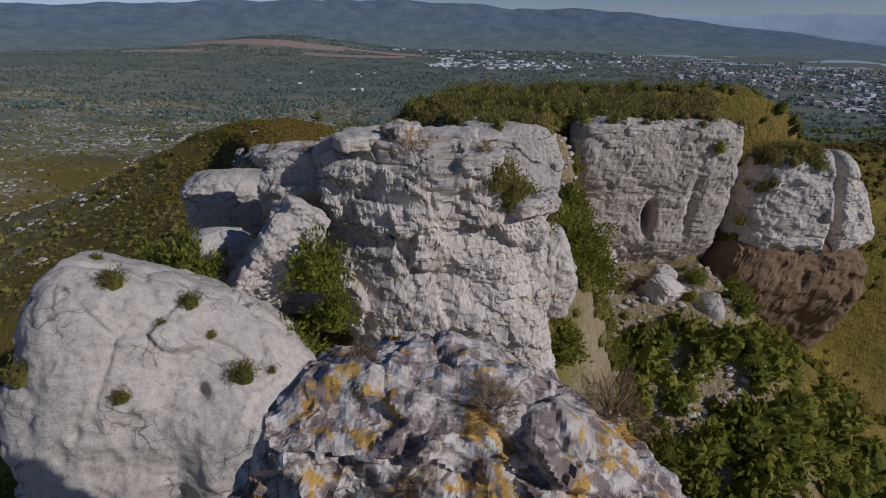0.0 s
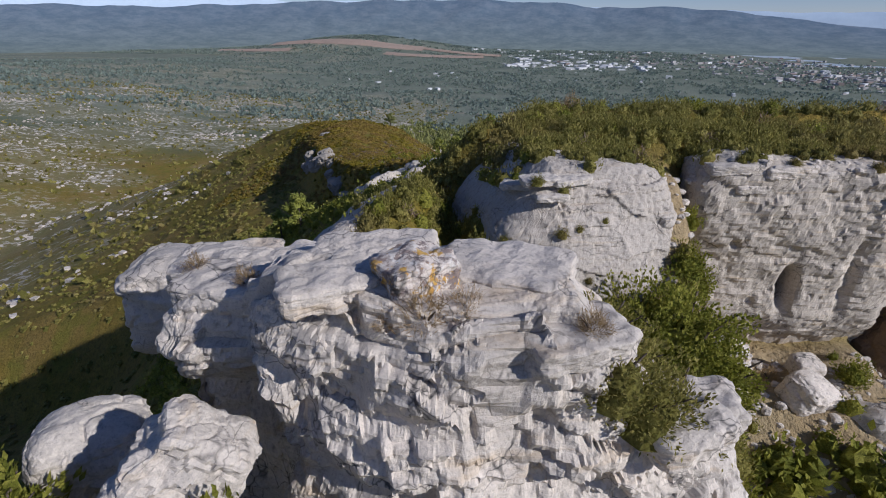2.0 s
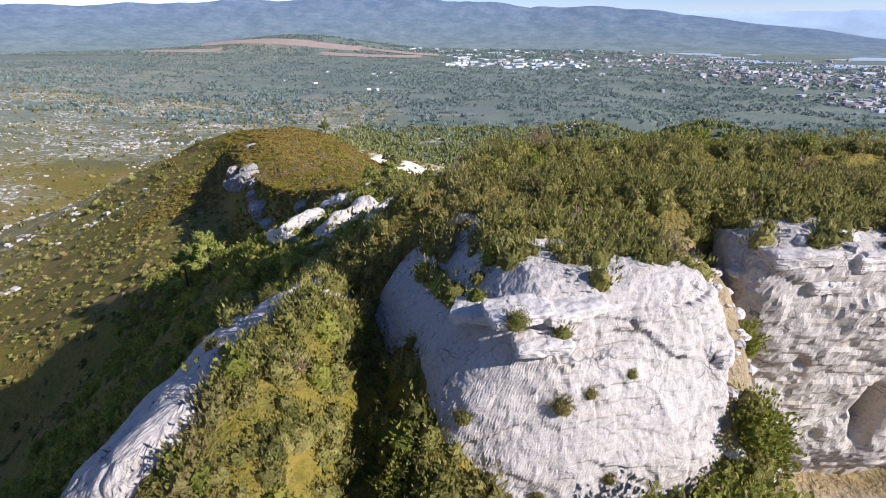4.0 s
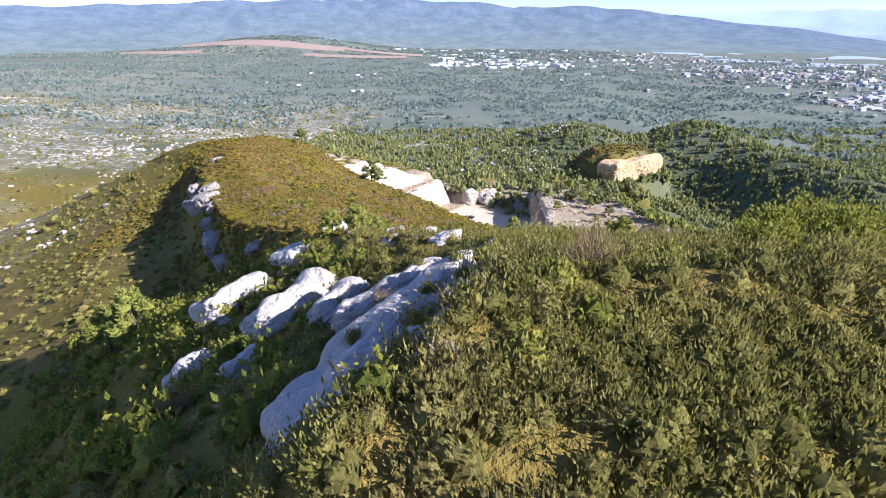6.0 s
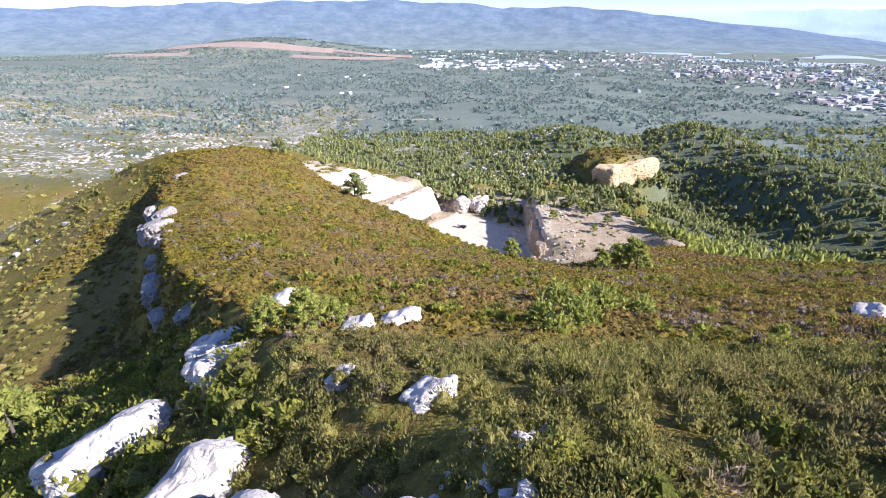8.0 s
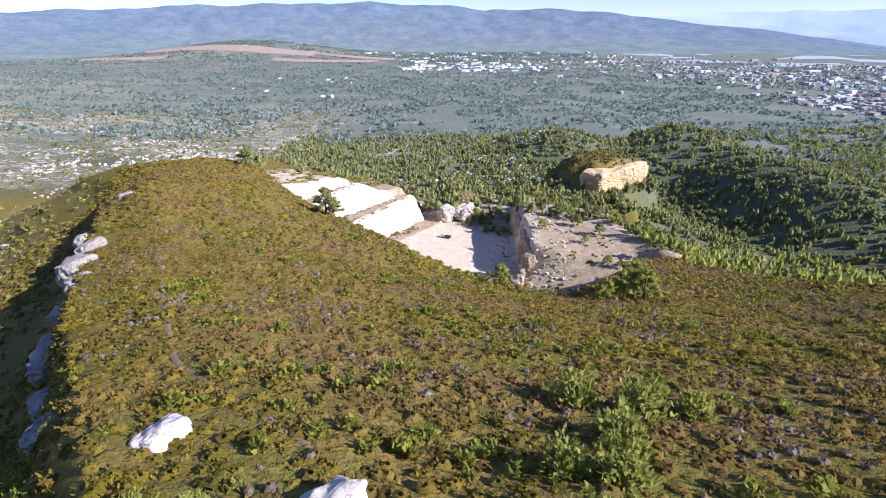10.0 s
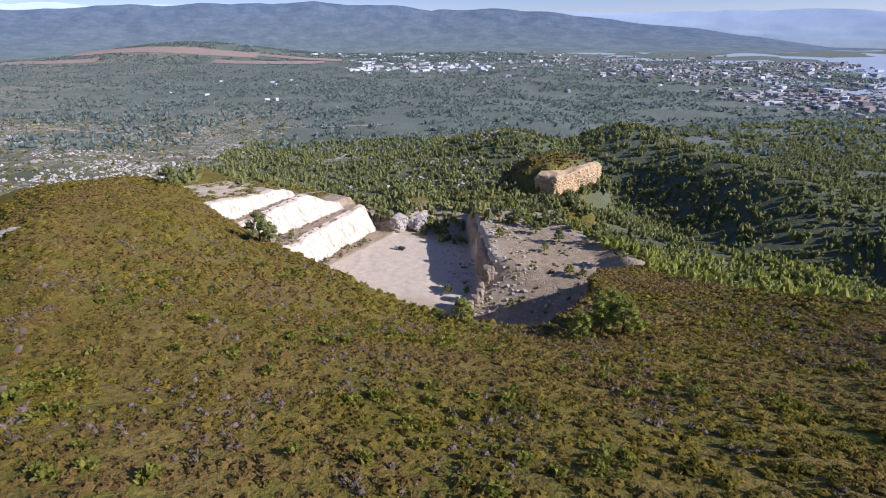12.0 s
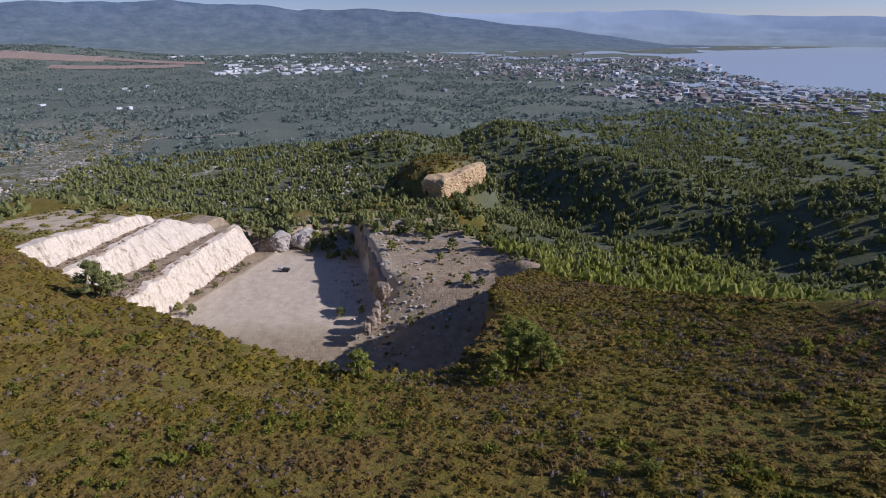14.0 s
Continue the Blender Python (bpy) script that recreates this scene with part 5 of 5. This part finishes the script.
def put(model, places, group=""):
    """Stands copies of a model at places of x, y and size; the model itself takes the first."""
    for k, (x, y, size, *height) in enumerate(places):
        z = height[0] if height else top_of(x, y)[0]
        m = pose(x, y, z - 0.05, 0, 0, (k * 77) % 360)
        ob = model if k == 0 else copy_thing(model, m)
        if k == 0:
            ob.matrix_basis = m
        ob.scale = (size,) * 3
        tagged(ob, group=group)


put(bush_model("oak_bush", 31, "rounded green kermes oak bush rooted in the rock", LEAF_GREEN, 1.0, 1300, 0.05), ((-4.2, 15.2, 1.9, 143.9), (-3.7, 14.6, 1.5, 143.0), (-4.7, 14.0, 1.8, 142.2), (-4.2, 13.2, 1.5, 141.3), (-7.7, 15.3, 2.2, 143.6), (-8.6, 14.6, 2.0, 142.9), (-8.9, 15.8, 1.9, 143.4), (4.2, 22.4, 2.8), (3.4, 24.5, 3.0), (4.6, 27.5, 3.2), (3.2, 29.6, 3.0), (5.6, 30.5, 3.4), (4.4, 32.6, 3.2), (6.4, 32.6, 2.8), (7.4, 30.4, 2.8), (6.8, 34.4, 2.0), (6.4, 28.0, 3.2), (2.4, 31.6, 2.4), (8.6, 28.4, 2.6), (8.1, 36.4, 2.2), (8.7, 34.2, 2.6), (8.9, 31.8, 2.6), (7.9, 38.6, 1.6), (7.4, 36.0, 2.2), (-3.2, 33.6, 1.5), (-2.4, 30.4, 2.0), (-0.4, 29.2, 2.2), (9.0, 24.0, 2.6), (12.0, 26.5, 2.8), (15.0, 27.0, 2.6), (18.5, 31.5, 2.4), (19.6, 35.0, 2.6), (20.5, 38.0, 2.4), (17.4, 37.6, 2.0)), "oak bushes")
put(bush_model("rock_tuft", 32, "olive tuft growing from a crack in the rock", LEAF_SCRUB, 1.0, 1300, 0.034, 0.55, 0.31), ((-5.0, 59.0, 0.9), (-7.4, 57.5, 1.0), (-9.4, 63.5, 1.0), (-3.2, 59.6, 0.8), (-2.4, 52.0, 0.9), (-4.4, 49.6, 0.8), (-7.6, 12.2, 0.75), (-6.2, 12.4, 0.6), (-5.0, 11.7, 0.8), (-6.6, 11.9, 0.35), (-5.7, 12.1, 0.3), (-7.0, 10.8, 0.5), (-8.9, 10.9, 0.8), (-4.5, 12.0, 0.3), (-8.4, 13.0, 0.4), (0.55, 17.2, 1.5, 146.0), (1.1, 17.3, 1.5, 145.5), (0.5, 18.0, 1.4, 146.2), (1.5, 17.7, 1.5, 145.2), (0.9, 18.0, 1.6, 145.7), (1.7, 18.5, 1.6, 144.8), (2.2, 18.8, 1.6, 144.0), (-2.9, 19.5, 1.5, 146.3), (-2.4, 20.0, 1.3, 146.0), (-1.3, 19.2, 0.7, 146.7), (-0.1, 34.9, 0.9), (1.2, 34.6, 0.9), (2.0, 34.9, 0.6), (3.2, 35.4, 0.5), (-1.4, 34.6, 0.8), (0.6, 33.6, 0.6), (2.6, 34.2, 0.6), (-5.6, 50.5, 0.8), (-4.6, 53.0, 0.7), (-4.0, 57.5, 0.8), (-8.6, 40.0, 1.0), (-9.4, 37.0, 0.8), (10.4, 40.2, 0.9), (13.0, 40.2, 0.9), (17.0, 40.4, 1.0)), "tufts on the rocks")
put(bush_model("dry_tuft", 33, "dry straw-coloured tuft on the crag", LEAF_STRAW, 1.0, 800, 0.17, 0.7, 0.03), ((-0.45, 5.2, 0.34), (-1.9, 17.0, 0.8, 146.85), (-1.4, 17.2, 0.6, 146.9), (-2.4, 17.0, 0.5, 146.8), (0.2, 17.1, 0.5), (-5.0, 18.2, 0.5), (-6.2, 18.7, 0.45), (0.45, 5.7, 0.55), (-1.3, 5.6, 0.25), (0.3, 4.9, 0.25), (-0.9, 4.9, 0.28), (9.6, 37.5, 1.1), (12.2, 36.2, 0.9), (13.2, 37.4, 1.2), (-3.9, 52.2, 1.1), (2.2, 49.9, 1.8)), "dry tufts")
put(bush_model("oak_thicket", 34, "dense dark green holm oak thicket rising above the scrub", LEAF_GREEN, 1.0, 2200, 0.035, 0.6, 0.5), ((14.0, 60.5, 4.0), (17.5, 62.5, 5.0), (21.5, 65.0, 4.6), (25.5, 70.5, 5.0), (19.5, 67.5, 4.0), (11.2, 53.0, 3.0), (8.4, 52.5, 2.4)), "holm oak thickets")
put(bush_model("oak_thicket", 36, "large rounded holm oak thicket at the foot of the white cliff", LEAF_GREEN, 1.0, 5200, 0.021, 0.6, 0.5), ((4.6, 32.4, 5.4), (6.3, 31.8, 6.2), (2.9, 31.8, 3.8), (7.7, 31.2, 4.6), (4.4, 30.2, 4.2)), "holm oaks under the white cliff")
put(bush_model("pale_bush", 35, "pale green rounded bush in the heath", LEAF_BRIGHT, 1.0, 420, 0.09), ((5.5, 83.6, 2.8), (7.9, 82.6, 3.0), (5.6, 79.6, 2.4), (8.5, 86.0, 1.8), (8.6, 92.8, 3.6), (12.2, 90.9, 3.9), (9.5, 87.2, 3.4), (15.7, 91.2, 3.0), (30, 118, 2.0), (-20.5, 72.5, 1.6), (-24.0, 75, 1.4)), "pale bushes")

for k, (x, y, tall, leaf) in enumerate(((-33.6, 82, 6.4, LEAF_BRIGHT), (-37.5, 83, 5.6, LEAF_BRIGHT), (-41, 84, 2.5, LEAF_BRIGHT), (-36.5, 77, 2.2, LEAF_BRIGHT), (-11.4, 76.8, 2.4, LEAF_BRIGHT), (-9.4, 77.2, 2.8, LEAF_BRIGHT), (-8.2, 78.5, 2.2, LEAF_BRIGHT), (-58.0, 232.5, 6.0, LEAF_PINE), (-26.2, 192.5, 7.5, LEAF_PINE), (-24.5, 194, 5.5, LEAF_PINE),
                                       (37.6, 147.6, 6.6, LEAF_BRIGHT), (34.6, 149.0, 6.0, LEAF_BRIGHT), (30.4, 147.0, 4.8, LEAF_BRIGHT), (38.4, 153.5, 7.0, LEAF_BRIGHT), (13.5, 157.5, 4.6, LEAF_BRIGHT), (41, 163, 4.0, LEAF_BRIGHT), (44, 170, 4.0, LEAF_BRIGHT))):
    pine(x, y, top_of(x, y)[0], 100 + k, tall, "young light-green pine on the open slope" if leaf is LEAF_BRIGHT else "dark green pine at the edge of the slope", leaf, "pines on the slope")
for k, (x, y, tall) in enumerate(((-17, 327, 3.0), (-27, 312, 3.2), (-20, 317, 2.6), (-33, 300, 4.0), (-28, 295, 5.0), (0, 356, 9.0), (27, 350, 8.0), (24, 347, 5.5), (26, 272, 4.6), (34, 272, 3.6), (-11, 329, 2.6), (-9, 335, 2.8), (-41, 312, 4.0), (-51, 305, 4.6), (-46, 306, 3.4),
                                  (52, 292, 5), (88, 275, 6), (90, 254, 5.5), (71, 255, 4.5), (69, 294, 6), (75, 281, 6), (67, 274, 4), (75, 252, 4), (64, 310, 7), (68, 304, 6.5), (95, 280, 6), (98, 252, 4.5), (104, 244, 4), (47, 250, 4), (80, 300, 7), (86, 292, 6), (92, 300, 7), (60, 322, 6), (66, 330, 7), (75, 318, 7))):
    pine(x, y, float(land(x, y)), 200 + k, tall, "small green pine standing in the quarry", LEAF_PINE if k % 3 else LEAF_BRIGHT, "quarry pines")

# ---- sea, hills at the horizon ----
m_sea, n_, l_, b_ = material("sea_with_sky_tint", 0.35, 0.5)
# The pale base colour stands in for the sky's reflection.
b_.inputs["Base Color"].default_value = (0.46, 0.52, 0.55, 1)
bump_node(n_, l_, b_, ((noise_node(n_, l_, 14.0, 5), 0.3, 0.6),))
sea = new("sea", mesh_from("sea", [(1100, -600, -0.5), (4900, -600, -0.5), (4900, 4900, -0.5), (1100, 4900, -0.5)], [(0, 1, 2, 3)], m_sea))
tagged(sea, "calm sea in a wide bay, pale sky reflection painted in", "water", kind="structure")


def hills(name, label, far, spread, height, depth, seed, mat, count=240):
    ang = np.linspace(-spread, spread, count)
    r = np.linspace(0, 1, 24)
    A, R = np.meshgrid(ang, r)
    top = height(A)
    bump = R ** 1.7 * (1 + 0.09 * fbm(np.stack([A * 30, R * 6, A * 0 + seed], -1), 3) * R * (1 - R) * 4)
    d = far + depth * R
    z = -8 + (top + 8) * bump * (1 + 0.06 * fbm(np.stack([A * 14, R * 3, A * 0 + seed], -1), 4))
    v = np.stack([np.sin(A) * d, np.cos(A) * d, z], -1).reshape(-1, 3)
    i = np.arange(A.size).reshape(A.shape)
    f = np.stack([i[:-1, :-1], i[:-1, 1:], i[1:, 1:], i[1:, :-1]], -1).reshape(-1, 4)
    return tagged(new(name, mesh_from(name, v, f, mat, True, {"rise": (R ** 0.6).ravel()})), label, "hills", kind="structure")


# Hill colours carry painted haze, stronger up the slope, and they glow.
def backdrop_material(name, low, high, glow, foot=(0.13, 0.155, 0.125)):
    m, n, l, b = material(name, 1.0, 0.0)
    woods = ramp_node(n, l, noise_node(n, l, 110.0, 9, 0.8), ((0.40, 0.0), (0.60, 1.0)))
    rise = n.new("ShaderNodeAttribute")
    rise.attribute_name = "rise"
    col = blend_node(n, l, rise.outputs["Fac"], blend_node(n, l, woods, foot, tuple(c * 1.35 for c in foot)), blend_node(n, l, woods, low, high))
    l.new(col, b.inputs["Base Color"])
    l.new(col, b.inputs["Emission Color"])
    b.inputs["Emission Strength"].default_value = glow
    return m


HILL_NEAR = backdrop_material("haze_blue_hills", (0.080, 0.116, 0.160), (0.128, 0.160, 0.200), 0.38)
HILL_FAR = backdrop_material("haze_pale_hills", (0.33, 0.40, 0.48), (0.36, 0.43, 0.51), 0.6)
hills("backdrop_hills", "wooded hills at the end of the plain, blue haze painted in", 3500, 1.3,
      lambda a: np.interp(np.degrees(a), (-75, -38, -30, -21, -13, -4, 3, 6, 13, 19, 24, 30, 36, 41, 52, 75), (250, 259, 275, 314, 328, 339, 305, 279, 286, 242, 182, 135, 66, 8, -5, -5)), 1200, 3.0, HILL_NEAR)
hills("backdrop_hills_far", "hills beyond the bay, pale haze painted in", 4600, 1.5,
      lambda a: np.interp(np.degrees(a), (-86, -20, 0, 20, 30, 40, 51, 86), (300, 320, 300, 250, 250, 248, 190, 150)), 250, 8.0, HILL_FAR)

# ---- town ----
def paint(name, col, rough=0.8):
    m, n, l, b = material(name, rough)
    l.new(blend_node(n, l, ramp_node(n, l, noise_node(n, l, 3.0, 4), ((0.3, 0.0), (0.7, 1.0))), col, tuple(c * 0.85 for c in col)), b.inputs["Base Color"])
    return m


# Cream and tile colours are greyed: the town's haze is mixed into them.
WHITE, CREAM, TILE = paint("white_render", (0.66, 0.66, 0.66)), paint("hazed_cream_render", (0.40, 0.385, 0.37)), paint("hazed_clay_tiles", (0.33, 0.27, 0.24))
FLAT = paint("flat_roof", (0.62, 0.62, 0.62))


def box(cx, cy, z0, sx, sy, h, turn=0.0):
    c, s = math.cos(turn), math.sin(turn)
    v = [(cx + c * a * sx / 2 - s * b * sy / 2, cy + s * a * sx / 2 + c * b * sy / 2, z0 + k * h) for k in (0, 1) for a, b in ((-1, -1), (1, -1), (1, 1), (-1, 1))]
    return v, [(0, 3, 2, 1), (4, 5, 6, 7), (0, 1, 5, 4), (1, 2, 6, 5), (2, 3, 7, 6), (3, 0, 4, 7)]


def town(name, label, mat, count, spots, seed, big):
    """Low houses scattered about spots of x, y and spread."""
    r = np.random.default_rng(seed)
    pick = np.array(spots)[r.integers(len(spots), size=count)]
    x, y = pick[:, 0] + pick[:, 2] * r.normal(size=count), pick[:, 1] + 1.2 * pick[:, 2] * r.normal(size=count)
    keep = x < shore_x(y) - 50
    x, y = x[keep], y[keep]
    vs, fs = [], []
    for px, py, pz in zip(x, y, land(x, y)):
        s = big * (0.5 + r.random() ** 3 * 1.6)
        v, f = box(px, py, pz - 1, s * (0.8 + r.random()), s * (0.6 + 0.5 * r.random()), min(s * 0.6, 3 + 6 * r.random()) + 1, r.random() * 1.5)
        fs += [[k + len(vs) for k in q4] for q4 in f]
        vs += v
    return tagged(new(name, mesh_from(name, vs, fs, mat, False)), label, "town", kind="stuff")


PARK = ((-20, 2350, 45), (90, 2300, 90), (220, 2250, 90), (330, 2280, 80), (420, 2240, 50), (120, 2700, 130), (330, 2800, 150), (-120, 3300, 130), (380, 3350, 180), (-30, 2900, 110))
TOWN = ((680, 3050, 240), (960, 2750, 260), (1150, 2300, 220), (950, 1800, 130), (1010, 1880, 120), (1180, 1690, 180), (1290, 1620, 130), (930, 1180, 70), (980, 1150, 80), (1060, 1060, 90), (1340, 1230, 60), (1260, 1080, 100), (1120, 900, 80), (1000, 830, 70), (1560, 2100, 180), (720, 2600, 200), (1700, 2050, 120))
town("far_town", "white sheds and blocks of a business park on the plain", WHITE, 75, PARK, 1, 17)
town("far_town", "grey flat-roofed sheds of a business park", FLAT, 90, PARK, 5, 18)
town("far_town", "cream houses of the spread-out town", CREAM, 1300, TOWN, 2, 9)
town("far_town", "white houses of the spread-out town", WHITE, 380, TOWN, 3, 8)
town("far_town", "clay-tiled roofs of the spread-out town", TILE, 900, TOWN, 4, 8)
town("far_town", "white blocks of flats and halls in the town", WHITE, 30, TOWN, 7, 18)
town("far_town", "lone white houses among the pine woods", WHITE, 26, ((300, 1500, 200), (-300, 1700, 200), (500, 1700, 200)), 6, 6)


# ---- tracks ----
def strip(name, label, points, width, mat, lift=0.35):
    """A ribbon of bare ground laid along the land."""
    line, v = np.array(points, float), []
    d = np.concatenate([[0], np.cumsum(np.hypot(*np.diff(line, axis=0).T))])
    at = np.linspace(0, d[-1], max(12, int(d[-1] / 2.0)))
    x, y = np.interp(at, d, line[:, 0]), np.interp(at, d, line[:, 1])
    tx, ty = np.gradient(x), np.gradient(y)
    n = np.hypot(tx, ty)
    wide = width * (0.5 + 0.18 * fbm(np.stack([at / 5, at * 0, at * 0 + 3], -1), 2))
    side = np.stack([-ty / n * wide, tx / n * wide], -1)
    rows = [np.column_stack([x + side[:, 0] * k, y + side[:, 1] * k, land(x + side[:, 0] * k, y + side[:, 1] * k) + lift * (1 - abs(k) * 0.8)]) for k in (-1, -0.5, 0, 0.5, 1)]
    v = np.stack(rows, 1).reshape(-1, 3)
    i = np.arange(len(v)).reshape(-1, 5)
    f = np.stack([i[:-1, :-1], i[:-1, 1:], i[1:, 1:], i[1:, :-1]], -1).reshape(-1, 4)
    return tagged(new(name, mesh_from(name, v, f, mat)), label, "track", kind="structure")


DUST = limestone("track_dust", (0.46, 0.40, 0.32), (0.38, 0.32, 0.25), (0.28, 0.22, 0.16), ochre_amount=0.3)
EARTH = limestone("worn_earth", (0.27, 0.19, 0.13), (0.21, 0.155, 0.105), (0.14, 0.10, 0.07), ochre_amount=0.4)
strip("road_dirt", "pale dirt track beside the quarry", ROAD, 4.5, DUST, 0.25)
strip("road_valley", "pale dirt track across the open valley side", ((-861, 1084), (-684, 1000), (-571, 915), (-425, 843), (-315, 801)), 7, DUST, 0.8)
strip("road_valley", "short pale track in the pine woods", ((-315, 742), (-262, 745), (-230, 760)), 5, DUST, 0.8)
strip("road_valley", "pale track in the pine woods", ((-160, 850), (-79, 851), (-28, 845), (10, 860)), 6, DUST, 0.8)
FAR_EARTH = limestone("far_bare_earth", (0.40, 0.32, 0.265), (0.33, 0.265, 0.22), (0.26, 0.21, 0.17), ochre_amount=0.2)
for line_, wide_ in zip((((-1480, 3130), (-1250, 3060), (-1000, 3010), (-760, 2960), (-560, 2950)), ((-720, 2760), (-600, 2715), (-480, 2700), (-350, 2705), (-230, 2730)), ((-560, 2950), (-430, 2905), (-300, 2880), (-150, 2860)), ((-1700, 2900), (-1450, 2850), (-1250, 2830))), (120, 80, 30, 90)):
    strip("cleared_ground", "pinkish bare earth of far clearings on the wooded rise", line_, wide_, FAR_EARTH, 11)
strip("road_bench", "pale track above the quarry faces", ((-96, 330), (-80, 352), (-58, 366), (-40, 372), (-22, 378)), 3, DUST, 0.4)
strip("path_crest", "narrow worn path along the ridge crest", ((-6.4, 85.4), (-11.7, 90.7), (-18.7, 97.8), (-27, 113), (-36, 131), (-44, 145), (-48, 154), (-54, 174)), 0.5, EARTH, 0.06)


# ---- van in the quarry ----
def van(x, y, turn):
    z = float(land(x, y))
    ob = thing("van", x, y, z, "dark pickup van with a pale cab parked on the quarry floor", "van", "", turn)
    dark, cab = paint("dark_van_paint", (0.06, 0.06, 0.065), 0.4), paint("pale_van_paint", (0.6, 0.58, 0.55), 0.4)
    glass, rubber = paint("van_window", (0.03, 0.035, 0.04), 0.15), paint("tyre_rubber", (0.03, 0.03, 0.03), 0.8)

    def solid(name, sx, sy, h, px, py, pz, mat, label=""):
        bm = bmesh.new()
        v, f = box(0, 0, 0, sx, sy, h)
        vs = [bm.verts.new(c) for c in v]
        for q in f:
            bm.faces.new([vs[k] for k in q])
        bmesh.ops.recalc_face_normals(bm, faces=bm.faces)
        bmesh.ops.bevel(bm, geom=bm.edges[:], offset=0.08, segments=2, affect="EDGES")
        me = bpy.data.meshes.new(name)
        bm.to_mesh(me)
        bm.free()
        me.materials.append(mat)
        o = part(name, me, ob, label)
        o.location = (px, py, pz)
        return o

    solid("load_bed", 3.4, 1.9, 1.1, -0.7, 0, 0.55, dark, "dark load bed")
    solid("cab", 1.7, 1.85, 1.55, 1.75, 0, 0.5, cab, "pale cab")
    solid("windscreen", 0.12, 1.5, 0.5, 2.6, 0, 1.35, glass, "dark windscreen")
    for wx in (-1.5, 1.6):
        for wy in (-0.85, 0.85):
            bm = bmesh.new()
            bmesh.ops.create_cone(bm, cap_ends=True, segments=16, radius1=0.38, radius2=0.38, depth=0.24, matrix=Matrix.Rotation(radians(90), 4, "X"))
            bmesh.ops.bevel(bm, geom=bm.edges[:], offset=0.04, segments=1, affect="EDGES")
            me = bpy.data.meshes.new("wheel")
            bm.to_mesh(me)
            bm.free()
            me.materials.append(rubber)
            part("wheel", me, ob).location = (wx, wy, 0.38)


van(9, 323, radians(150))
